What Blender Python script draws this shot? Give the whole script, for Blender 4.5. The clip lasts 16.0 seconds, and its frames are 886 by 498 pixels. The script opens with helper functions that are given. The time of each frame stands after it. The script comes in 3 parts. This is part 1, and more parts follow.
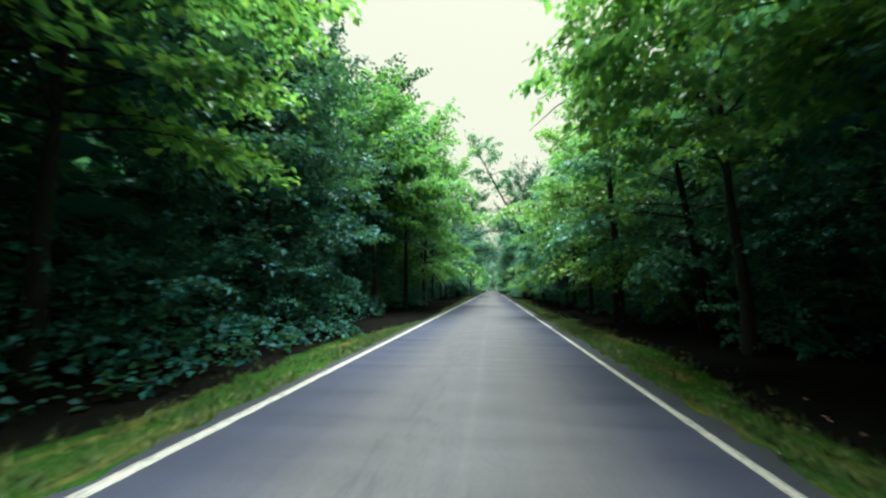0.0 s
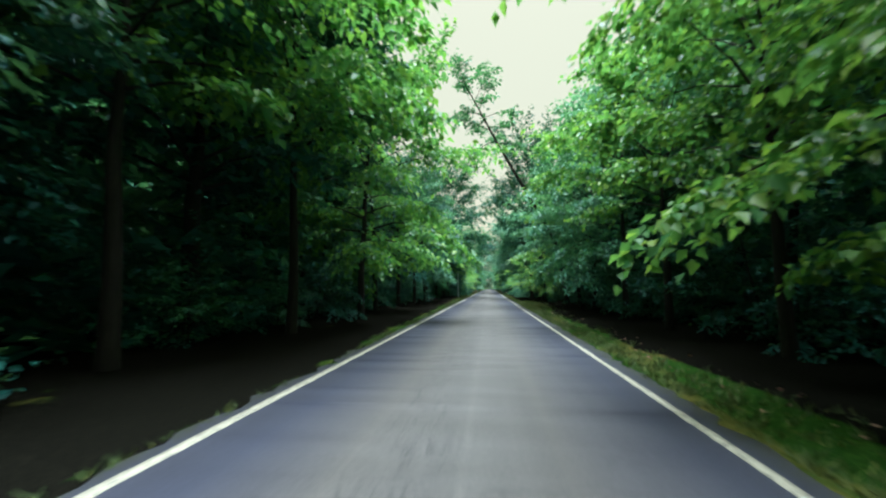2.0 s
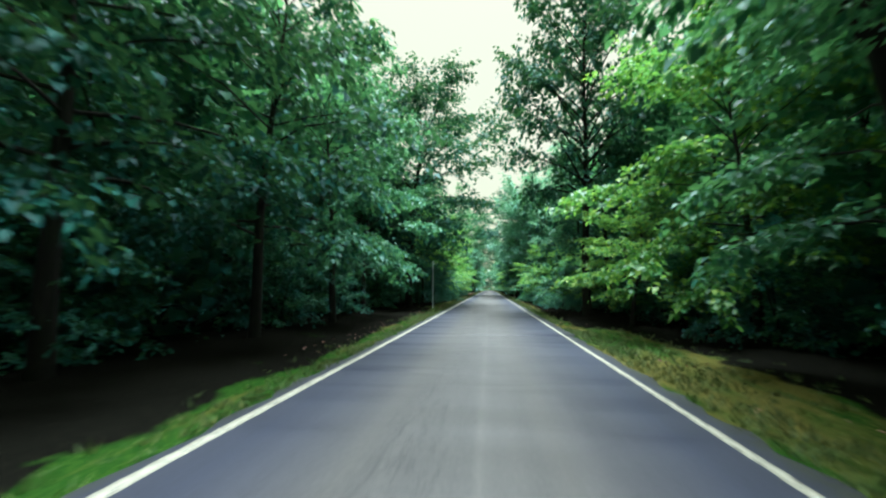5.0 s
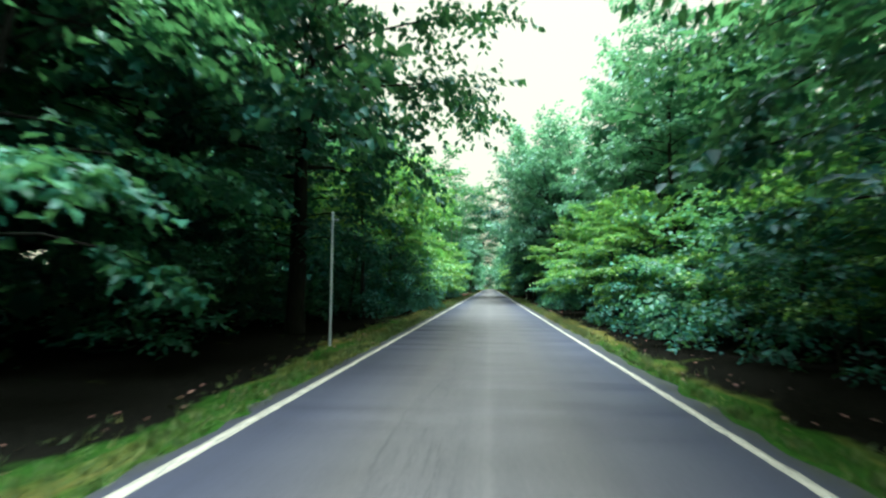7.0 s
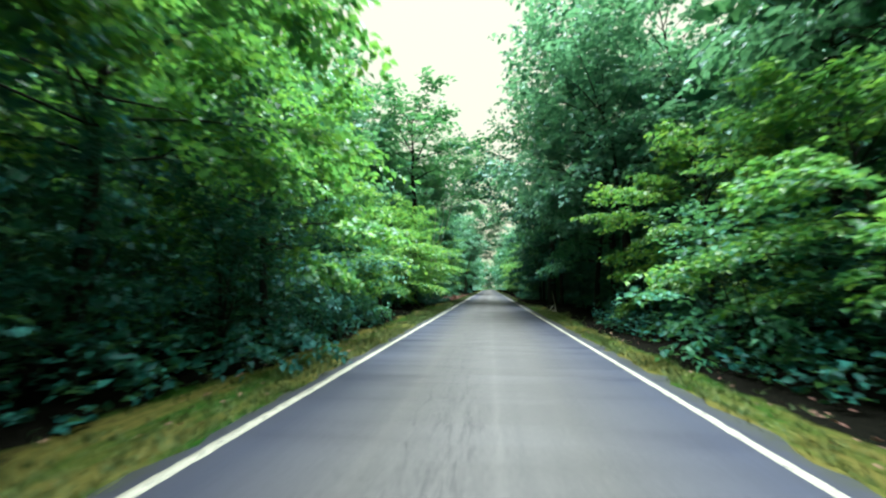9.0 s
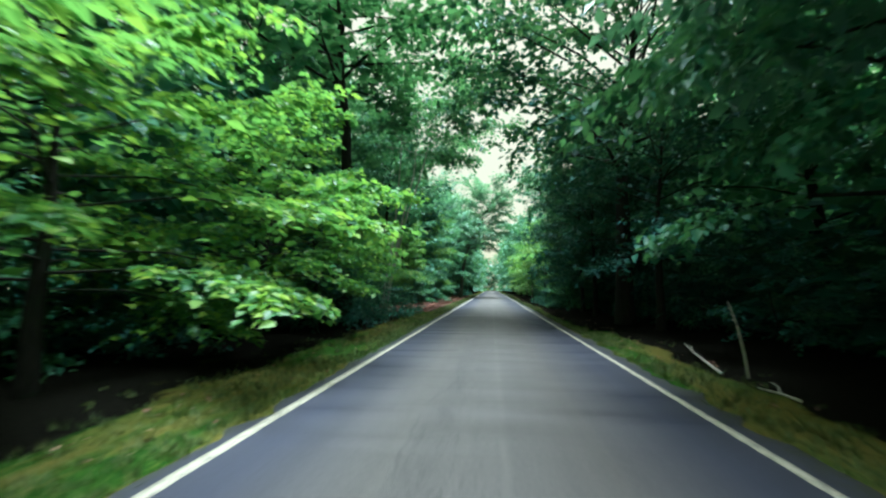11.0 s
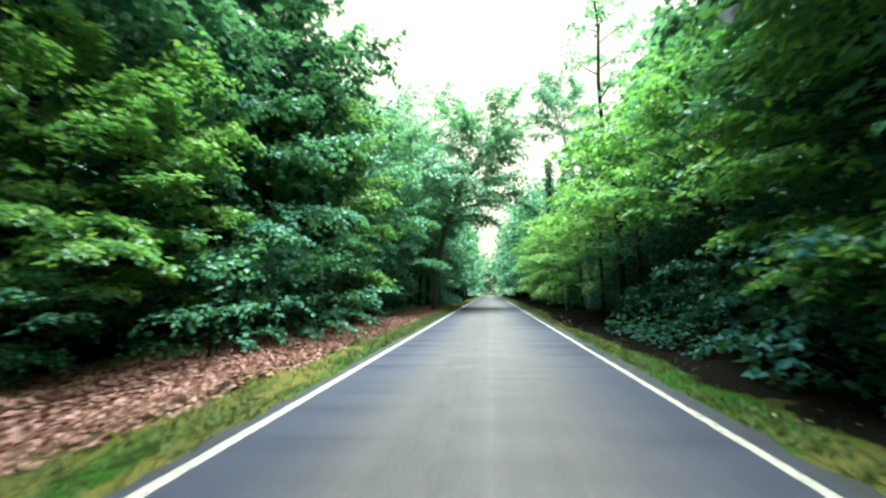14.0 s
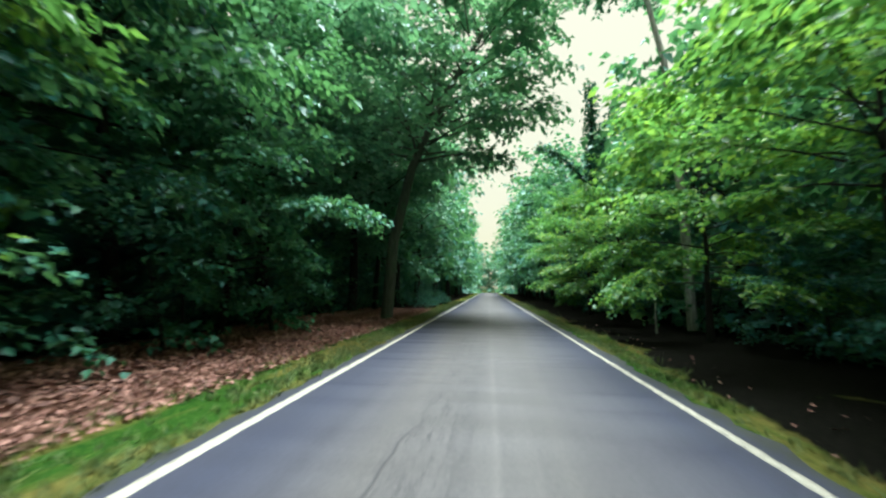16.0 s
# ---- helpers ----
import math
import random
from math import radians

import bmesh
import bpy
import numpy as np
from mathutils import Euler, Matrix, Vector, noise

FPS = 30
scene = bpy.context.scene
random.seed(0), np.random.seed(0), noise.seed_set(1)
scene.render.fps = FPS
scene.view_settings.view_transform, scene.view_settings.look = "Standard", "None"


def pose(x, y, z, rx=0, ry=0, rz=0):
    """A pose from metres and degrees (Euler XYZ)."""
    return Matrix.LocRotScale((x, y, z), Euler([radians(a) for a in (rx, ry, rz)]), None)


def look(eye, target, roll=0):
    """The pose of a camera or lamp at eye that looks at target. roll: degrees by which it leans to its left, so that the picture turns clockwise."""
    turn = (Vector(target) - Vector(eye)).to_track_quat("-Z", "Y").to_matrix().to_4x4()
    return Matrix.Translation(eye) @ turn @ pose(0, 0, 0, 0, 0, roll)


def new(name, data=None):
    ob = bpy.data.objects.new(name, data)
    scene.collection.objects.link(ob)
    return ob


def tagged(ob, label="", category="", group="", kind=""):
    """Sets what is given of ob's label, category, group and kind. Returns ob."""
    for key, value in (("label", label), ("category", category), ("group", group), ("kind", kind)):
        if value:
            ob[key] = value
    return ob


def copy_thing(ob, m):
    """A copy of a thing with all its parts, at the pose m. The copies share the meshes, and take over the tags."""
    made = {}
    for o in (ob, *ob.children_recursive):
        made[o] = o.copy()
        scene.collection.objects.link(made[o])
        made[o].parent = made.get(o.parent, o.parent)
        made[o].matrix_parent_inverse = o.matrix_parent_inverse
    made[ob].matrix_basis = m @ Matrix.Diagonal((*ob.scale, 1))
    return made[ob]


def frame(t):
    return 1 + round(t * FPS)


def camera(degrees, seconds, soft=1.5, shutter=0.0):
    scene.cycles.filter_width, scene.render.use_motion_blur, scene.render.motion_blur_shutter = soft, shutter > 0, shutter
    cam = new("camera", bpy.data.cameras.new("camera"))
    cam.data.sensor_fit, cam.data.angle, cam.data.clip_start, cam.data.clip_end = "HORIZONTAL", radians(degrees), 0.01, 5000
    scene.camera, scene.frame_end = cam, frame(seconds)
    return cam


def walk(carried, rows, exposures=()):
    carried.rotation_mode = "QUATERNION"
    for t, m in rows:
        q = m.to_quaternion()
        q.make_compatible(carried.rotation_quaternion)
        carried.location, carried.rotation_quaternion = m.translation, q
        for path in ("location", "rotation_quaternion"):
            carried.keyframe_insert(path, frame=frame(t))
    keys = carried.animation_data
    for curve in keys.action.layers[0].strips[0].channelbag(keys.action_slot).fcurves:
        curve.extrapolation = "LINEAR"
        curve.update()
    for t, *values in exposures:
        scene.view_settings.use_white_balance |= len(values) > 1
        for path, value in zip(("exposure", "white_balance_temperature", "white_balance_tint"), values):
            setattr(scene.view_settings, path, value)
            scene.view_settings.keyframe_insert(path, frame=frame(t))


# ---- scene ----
cam = camera(98.8, 16.0, soft=2.3, shutter=0.28)
PATH = [
    (0.0, pose(0.319, 0.000, 1.220, 95.94, -0.24, 7.49)),
    (0.5, pose(0.316, 3.250, 1.221, 96.01, -0.06, 7.35)),
    (1.0, pose(0.313, 6.500, 1.222, 95.98, 0.03, 7.11)),
    (1.5, pose(0.310, 9.750, 1.223, 95.84, 0.21, 6.87)),
    (2.0, pose(0.307, 13.000, 1.222, 95.78, 0.40, 6.92)),
    (2.5, pose(0.304, 16.250, 1.221, 95.81, 0.29, 6.96)),
    (3.0, pose(0.300, 19.500, 1.220, 95.95, 0.08, 7.01)),
    (5.5, pose(0.176, 37.280, 1.226, 95.85, -0.11, 6.95)),
    (6.0, pose(0.165, 41.122, 1.226, 95.88, -0.23, 7.19)),
    (6.5, pose(0.154, 44.947, 1.225, 95.91, 0.06, 7.22)),
    (7.0, pose(0.140, 48.755, 1.239, 95.70, 0.27, 6.98)),
    (7.5, pose(0.116, 52.547, 1.238, 95.87, -0.14, 6.92)),
    (8.0, pose(0.091, 56.322, 1.237, 95.74, -0.05, 6.86)),
    (8.5, pose(0.067, 60.080, 1.236, 95.71, 0.04, 6.80)),
    (11.0, pose(0.031, 78.585, 1.262, 95.83, 0.12, 7.23)),
    (11.5, pose(0.050, 82.235, 1.268, 95.69, 0.48, 6.97)),
    (12.0, pose(0.069, 85.885, 1.274, 95.64, 0.85, 6.61)),
    (12.5, pose(0.145, 89.510, 1.281, 95.57, 1.37, 6.67)),
    (13.0, pose(0.148, 93.085, 1.267, 95.83, 1.64, 6.55)),
    (13.5, pose(0.143, 96.585, 1.255, 96.25, 1.47, 6.60)),
    (14.0, pose(0.147, 99.985, 1.235, 96.49, 1.12, 7.07)),
    (14.5, pose(0.144, 103.297, 1.254, 96.32, 0.57, 7.11)),
    (15.0, pose(0.118, 106.535, 1.263, 95.94, 0.16, 7.03)),
    (15.5, pose(0.088, 109.722, 1.248, 95.92, -0.00, 6.81)),
    (16.0, pose(0.054, 112.885, 1.231, 95.91, -0.60, 6.82)),
]

walk(cam, PATH, [
    (0.0, 2.05, 5900, 3.0), (1.5, 1.82, 5900, 3.0), (2.5, 2.05, 5700, 0.0), (5.5, 2.12, 5750, -2.0), (6.0, 2.08, 5700, -4.0), (7.0, 2.28, 5800, -1.0),
    (7.5, 2.42, 6050, 2.0), (8.0, 2.50, 6150, 2.0), (8.5, 2.28, 6050, 1.0), (11.0, 2.15, 5700, -1.0), (12.0, 2.55, 5600, -12.0), (12.5, 2.76, 5550, -9.0),
    (13.0, 2.80, 5750, -6.0), (13.5, 2.72, 5900, -2.0), (14.2, 2.48, 6050, 1.0), (15.0, 2.02, 6000, 4.0), (16.0, 2.10, 6000, 4.0)])

# ---------- world, sun, exposure ----------
SUN_EL, SUN_AZ = radians(86), radians(60)
world = bpy.data.worlds.new("sky")
scene.world = world
world.use_nodes = True
wn = world.node_tree
sky = wn.nodes.new("ShaderNodeTexSky")
sky.sky_type = "NISHITA"
sky.sun_disc = False
sky.sun_elevation, sky.sun_rotation = SUN_EL, SUN_AZ
sky.air_density, sky.dust_density, sky.ozone_density = 1.0, 8.0, 1.0
bg = wn.nodes["Background"]
bg.inputs["Strength"].default_value = 0.05
# thin even cloud over the clear sky
cloud = wn.nodes.new("ShaderNodeMix")
cloud.data_type = "RGBA"
cloud.inputs["Factor"].default_value = 0.75
cloud.inputs["B"].default_value = (5.6, 5.15, 3.5, 1)
wn.links.new(sky.outputs[0], cloud.inputs["A"])
wn.links.new(cloud.outputs["Result"], bg.inputs["Color"])
sun_data = bpy.data.lights.new("sun", "SUN")
sun_data.energy, sun_data.angle, sun_data.color = 4.2, radians(40), (0.93, 0.965, 1.0)
sun = new("sun", sun_data)
sun.matrix_basis = look((0, 0, 60), (-math.sin(SUN_AZ) * math.cos(SUN_EL), -math.cos(SUN_AZ) * math.cos(SUN_EL), 60 - math.sin(SUN_EL)))


# ---------- materials ----------
def nodes_of(name):
    m = bpy.data.materials.new(name)
    m.use_nodes = True
    return m, m.node_tree.nodes, m.node_tree.links, m.node_tree.nodes["Principled BSDF"]


def noise_node(n, l, scale, detail=4, rough=0.55, stretch=None):
    tex = n.new("ShaderNodeTexNoise")
    tex.inputs["Scale"].default_value = scale
    tex.inputs["Detail"].default_value = detail
    tex.inputs["Roughness"].default_value = rough
    co = n.new("ShaderNodeTexCoord")
    src = co.outputs["Object"]
    if stretch:
        mp = n.new("ShaderNodeMapping")
        mp.inputs["Scale"].default_value = stretch
        l.new(src, mp.inputs["Vector"])
        src = mp.outputs[0]
    l.new(src, tex.inputs["Vector"])
    return tex.outputs["Fac"]


def ramp(n, l, fac, stops):
    r = n.new("ShaderNodeValToRGB")
    el = r.color_ramp.elements
    while len(el) < len(stops):
        el.new(0.5)
    for e, (p, c) in zip(el, stops):
        e.position, e.color = p, (*c, 1)
    l.new(fac, r.inputs["Fac"])
    return r.outputs["Color"]


def mix(n, l, fac, a, b, mode="MIX"):
    m = n.new("ShaderNodeMix")
    m.data_type, m.blend_type = "RGBA", mode
    for sock, v in ((m.inputs["Factor"], fac), (m.inputs["A"], a), (m.inputs["B"], b)):
        if isinstance(v, (int, float)):
            sock.default_value = v
        elif isinstance(v, tuple):
            sock.default_value = (*v, 1)
        else:
            l.new(v, sock)
    return m.outputs["Result"]


def math_node(n, l, op, a, b=0.0, clamp=False):
    m = n.new("ShaderNodeMath")
    m.operation, m.use_clamp = op, clamp
    for sock, v in zip(m.inputs, (a, b)):
        if isinstance(v, (int, float)):
            sock.default_value = v
        else:
            l.new(v, sock)
    return m.outputs[0]


def bump(n, l, p, height, strength, distance):
    b = n.new("ShaderNodeBump")
    b.inputs["Strength"].default_value = strength
    b.inputs["Distance"].default_value = distance
    l.new(height, b.inputs["Height"])
    l.new(b.outputs[0], p.inputs["Normal"])


def leaf_material(name, dark, mid, light, through_light=0.4, gloss=0.42, shine=0.42):
    m, n, l, p = nodes_of(name)
    geo = n.new("ShaderNodeNewGeometry")
    info = n.new("ShaderNodeObjectInfo")
    col = ramp(n, l, geo.outputs["Random Per Island"], [(0.0, dark), (0.55, mid), (1.0, light)])
    clump = noise_node(n, l, 0.55, 2)
    col = mix(n, l, math_node(n, l, "MULTIPLY", clump, 0.55), col, mid)
    hsv = n.new("ShaderNodeHueSaturation")
    hsv.inputs["Saturation"].default_value = 0.96
    hue = n.new("ShaderNodeMapRange")
    hue.inputs["To Min"].default_value, hue.inputs["To Max"].default_value = 0.484, 0.524
    l.new(info.outputs["Random"], hue.inputs["Value"])
    l.new(hue.outputs[0], hsv.inputs["Hue"])
    l.new(col, hsv.inputs["Color"])
    l.new(hsv.outputs[0], p.inputs["Base Color"])
    p.inputs["Roughness"].default_value = gloss
    p.inputs["Specular IOR Level"].default_value = shine
    tr = n.new("ShaderNodeBsdfTranslucent")
    l.new(mix(n, l, 0.45, hsv.outputs[0], (0.2, 0.42, 0.045)), tr.inputs["Color"])
    ms = n.new("ShaderNodeMixShader")
    ms.inputs[0].default_value = through_light
    out = n["Material Output"]
    l.new(p.outputs[0], ms.inputs[1])
    l.new(tr.outputs[0], ms.inputs[2])
    l.new(ms.outputs[0], out.inputs["Surface"])
    return m


LEAF_BRIGHT = leaf_material("leaf_bright_green", (0.018, 0.112, 0.066), (0.085, 0.25, 0.06), (0.30, 0.44, 0.03), 0.48)
LEAF_MID = leaf_material("leaf_mid_green", (0.015, 0.103, 0.082), (0.045, 0.198, 0.128), (0.115, 0.305, 0.14), 0.34, 0.45, 0.3)
# dark leaf tone, lowered further to carry the shade of hollows and undergrowth
LEAF_DARK_SHADED = leaf_material("leaf_dark_green_shaded", (0.006, 0.046, 0.043), (0.013, 0.09, 0.078), (0.032, 0.15, 0.11), 0.2, 0.5, 0.14)
# pale leaf tone; it also paints distance haze into the far crowns
LEAF_PALE_HAZE = leaf_material("leaf_pale_haze_green", (0.04, 0.155, 0.115), (0.105, 0.285, 0.215), (0.19, 0.39, 0.25))


def bark_material(name, a, b, moss):
    m, n, l, p = nodes_of(name)
    fine = noise_node(n, l, 14, 6, 0.65, (1, 1, 0.18))
    broad = noise_node(n, l, 1.3, 3)
    col = ramp(n, l, fine, [(0.3, a), (0.7, b)])
    col = mix(n, l, ramp(n, l, broad, [(0.5, (0, 0, 0)), (0.72, (1, 1, 1))]), col, moss)
    l.new(col, p.inputs["Base Color"])
    p.inputs["Roughness"].default_value = 0.9
    p.inputs["Specular IOR Level"].default_value = 0.15
    bump(n, l, p, fine, 0.9, 0.03)
    return m


# kept far below natural bark tone, so the trunks sink into painted shade
BARK = bark_material("shade_dark_bark", (0.007, 0.007, 0.006), (0.024, 0.022, 0.018), (0.012, 0.02, 0.009))
BARK_MOSSY = bark_material("mossy_bark", (0.03, 0.04, 0.03), (0.09, 0.1, 0.08), (0.05, 0.09, 0.05))
BARK_PALE = bark_material("grey_bark", (0.16, 0.155, 0.145), (0.55, 0.54, 0.52), (0.14, 0.16, 0.12))


def asphalt_material():
    m, n, l, p = nodes_of("worn_asphalt")
    co = n.new("ShaderNodeTexCoord")
    sep = n.new("ShaderNodeSeparateXYZ")
    l.new(co.outputs["Object"], sep.inputs[0])
    x = sep.outputs["X"]
    stones = noise_node(n, l, 150, 3, 0.75)
    grain = noise_node(n, l, 26, 3, 0.7)
    blot = noise_node(n, l, 0.7, 3, 0.5, (1.8, 0.035, 1))
    mid = noise_node(n, l, 6, 3, 0.55, (1, 0.025, 1))
    col = ramp(n, l, blot, [(0.3, (0.031, 0.031, 0.040)), (0.7, (0.058, 0.056, 0.068))])
    col = mix(n, l, 0.4, col, ramp(n, l, mid, [(0.3, (0.022, 0.022, 0.030)), (0.72, (0.066, 0.064, 0.077))]))
    col = mix(n, l, 0.3, col, ramp(n, l, grain, [(0.33, (0.015, 0.0152, 0.021)), (0.66, (0.09, 0.088, 0.105))]))
    col = mix(n, l, 0.15, col, ramp(n, l, stones, [(0.3, (0.018, 0.018, 0.024)), (0.7, (0.104, 0.102, 0.122))]))
    # pale worn joint, patchy along its length
    near = math_node(n, l, "ABSOLUTE", math_node(n, l, "ADD", math_node(n, l, "ADD", x, math_node(n, l, "MULTIPLY", noise_node(n, l, 1.1, 3, 0.6, (0.3, 1, 1)), 0.07)), -0.145))
    stripe = math_node(n, l, "SUBTRACT", 1.0, math_node(n, l, "MULTIPLY", near, 19.0), True)
    patchy = ramp(n, l, noise_node(n, l, 2.2, 6, 0.75, (3, 0.6, 1)), [(0.3, (0.1, 0.1, 0.1)), (0.66, (1, 1, 1))])
    col = mix(n, l, math_node(n, l, "MULTIPLY", math_node(n, l, "MULTIPLY", stripe, patchy), 0.26, True), col, (0.125, 0.122, 0.142))
    # ravelled band beside the joint: pits where the stones have gone
    wob = math_node(n, l, "MULTIPLY", noise_node(n, l, 0.35, 3, 0.5, (0.3, 1, 1)), 0.8)
    band = math_node(n, l, "ABSOLUTE", math_node(n, l, "ADD", math_node(n, l, "ADD", x, wob), -0.04))
    inband = math_node(n, l, "SUBTRACT", 1.25, math_node(n, l, "MULTIPLY", band, 2.7), True)
    pits = ramp(n, l, noise_node(n, l, 6.0, 8, 0.85, (2.4, 0.3, 1)), [(0.5, (0, 0, 0)), (0.6, (1, 1, 1))])
    gone = math_node(n, l, "MULTIPLY", inband, pits, True)
    # a long wandering crack and a net of finer ones
    sway = math_node(n, l, "MULTIPLY", noise_node(n, l, 0.3, 5, 0.55, (0.2, 1, 1)), 1.1)
    line = math_node(n, l, "ABSOLUTE", math_node(n, l, "ADD", math_node(n, l, "ADD", x, sway), 0.02))
    crack = math_node(n, l, "MULTIPLY", math_node(n, l, "SUBTRACT", 1.0, math_node(n, l, "MULTIPLY", line, 40.0), True), ramp(n, l, noise_node(n, l, 0.9, 5, 0.7), [(0.42, (0, 0, 0)), (0.6, (1, 1, 1))]))
    vor = n.new("ShaderNodeTexVoronoi")
    vor.feature = "DISTANCE_TO_EDGE"
    vor.inputs["Scale"].default_value = 0.9
    shift = n.new("ShaderNodeTexNoise")
    shift.inputs["Scale"].default_value, shift.inputs["Detail"].default_value = 3.0, 5
    l.new(co.outputs["Object"], shift.inputs["Vector"])
    moved = n.new("ShaderNodeVectorMath")
    moved.operation = "MULTIPLY_ADD"
    moved.inputs[1].default_value = (0.5, 0.5, 0.0)
    l.new(shift.outputs["Color"], moved.inputs[0])
    l.new(co.outputs["Object"], moved.inputs[2])
    l.new(moved.outputs[0], vor.inputs["Vector"])
    net = math_node(n, l, "SUBTRACT", 1.0, math_node(n, l, "MULTIPLY", vor.outputs["Distance"], 60.0), True)
    some = ramp(n, l, noise_node(n, l, 0.5, 3, 0.6), [(0.56, (0, 0, 0)), (0.68, (1, 1, 1))])
    crack = math_node(n, l, "MAXIMUM", crack, math_node(n, l, "MULTIPLY", net, math_node(n, l, "MULTIPLY", some, 0.6)))
    hurt = math_node(n, l, "MAXIMUM", math_node(n, l, "MULTIPLY", gone, 0.62), math_node(n, l, "MULTIPLY", crack, 0.8), True)
    col = mix(n, l, hurt, col, (0.014, 0.014, 0.019))
    # middle kept pale and warm; tree shade is painted into the bluish margins
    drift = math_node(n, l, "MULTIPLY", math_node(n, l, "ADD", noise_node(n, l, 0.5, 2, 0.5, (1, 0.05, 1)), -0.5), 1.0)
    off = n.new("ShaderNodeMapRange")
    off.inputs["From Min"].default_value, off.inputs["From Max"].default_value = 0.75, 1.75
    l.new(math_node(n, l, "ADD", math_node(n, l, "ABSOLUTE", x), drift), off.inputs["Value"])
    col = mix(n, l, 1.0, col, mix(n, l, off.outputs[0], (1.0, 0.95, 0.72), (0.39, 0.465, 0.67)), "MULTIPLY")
    # soil and moss crumbs along the broken edges
    rim = math_node(n, l, "MULTIPLY", math_node(n, l, "ADD", math_node(n, l, "ABSOLUTE", x), -2.16), 6.5, True)
    soil = ramp(n, l, noise_node(n, l, 9, 6, 0.7), [(0.36, (0, 0, 0)), (0.52, (1, 1, 1))])
    col = mix(n, l, math_node(n, l, "MULTIPLY", rim, soil, True), col, (0.02, 0.024, 0.014))
    l.new(col, p.inputs["Base Color"])
    p.inputs["Roughness"].default_value = 0.75
    h = math_node(n, l, "SUBTRACT", grain, hurt)
    bump(n, l, p, h, 0.35, 0.006)
    return m


ASPHALT = asphalt_material()


def paint_material():
    m, n, l, p = nodes_of("worn_road_paint")
    wear = noise_node(n, l, 16, 7, 0.8, (1, 0.5, 1))
    l.new(ramp(n, l, wear, [(0.36, (0.08, 0.076, 0.07)), (0.47, (0.25, 0.236, 0.18)), (0.75, (0.36, 0.34, 0.265))]), p.inputs["Base Color"])
    p.inputs["Roughness"].default_value = 0.7
    bump(n, l, p, wear, 0.3, 0.004)
    return m


PAINT = paint_material()


def ground_material():
    m, n, l, p = nodes_of("forest_ground")
    co = n.new("ShaderNodeTexCoord")
    sep = n.new("ShaderNodeSeparateXYZ")
    l.new(co.outputs["Object"], sep.inputs[0])
    fine = noise_node(n, l, 22, 6, 0.7)
    patch = noise_node(n, l, 0.8, 5, 0.6)
    patch2 = noise_node(n, l, 0.9, 5, 0.65, (1.6, 0.3, 1))
    # near-black floor tone: the shade under the trees is put into this colour
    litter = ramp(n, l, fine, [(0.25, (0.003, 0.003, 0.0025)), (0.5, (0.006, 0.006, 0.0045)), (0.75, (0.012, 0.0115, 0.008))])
    grass = ramp(n, l, fine, [(0.25, (0.005, 0.02, 0.005)), (0.5, (0.018, 0.052, 0.008)), (0.78, (0.06, 0.1, 0.016))])
    dry = ramp(n, l, fine, [(0.25, (0.038, 0.038, 0.010)), (0.75, (0.135, 0.122, 0.032))])
    turf_at, dry_at = n.new("ShaderNodeAttribute"), n.new("ShaderNodeAttribute")
    turf_at.attribute_name, dry_at.attribute_name = "turf", "dryness"
    parched = math_node(n, l, "ADD", patch2, math_node(n, l, "MULTIPLY", dry_at.outputs["Fac"], 0.16))
    grass = mix(n, l, ramp(n, l, parched, [(0.54, (0, 0, 0)), (0.66, (1, 1, 1))]), grass, dry)
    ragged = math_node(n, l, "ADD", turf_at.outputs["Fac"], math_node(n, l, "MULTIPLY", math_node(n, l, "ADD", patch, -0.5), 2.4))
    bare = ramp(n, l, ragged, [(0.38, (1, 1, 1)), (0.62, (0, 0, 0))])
    drift = ramp(n, l, fine, [(0.25, (0.035, 0.017, 0.012)), (0.5, (0.10, 0.052, 0.036)), (0.75, (0.22, 0.125, 0.085))])
    from_x = math_node(n, l, "MULTIPLY", math_node(n, l, "ADD", math_node(n, l, "ADD", sep.outputs["X"], 2.85), math_node(n, l, "MULTIPLY", patch2, 0.9)), -3.0, True)
    to_x = math_node(n, l, "MULTIPLY", math_node(n, l, "ADD", sep.outputs["X"], 7.8), 1.5, True)
    from_y = math_node(n, l, "MULTIPLY", math_node(n, l, "ADD", math_node(n, l, "ADD", sep.outputs["Y"], -96.0), math_node(n, l, "MULTIPLY", patch, -3.0)), 0.6, True)
    to_y = math_node(n, l, "MULTIPLY", math_node(n, l, "ADD", sep.outputs["Y"], -136.0), -0.5, True)
    lay = math_node(n, l, "MULTIPLY", math_node(n, l, "MULTIPLY", from_x, to_x), math_node(n, l, "MULTIPLY", from_y, to_y))
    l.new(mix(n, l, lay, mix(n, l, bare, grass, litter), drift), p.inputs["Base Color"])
    p.inputs["Roughness"].default_value = 0.95
    p.inputs["Specular IOR Level"].default_value = 0.0
    bump(n, l, p, fine, 0.8, 0.04)
    return m


GROUND = ground_material()


def plain(name, a, b, scale=20, rough=0.8, metal=0.0):
    m, n, l, p = nodes_of(name)
    f = noise_node(n, l, scale, 5, 0.65)
    l.new(ramp(n, l, f, [(0.3, a), (0.7, b)]), p.inputs["Base Color"])
    p.inputs["Roughness"].default_value, p.inputs["Metallic"].default_value = rough, metal
    bump(n, l, p, f, 0.2, 0.003)
    return m


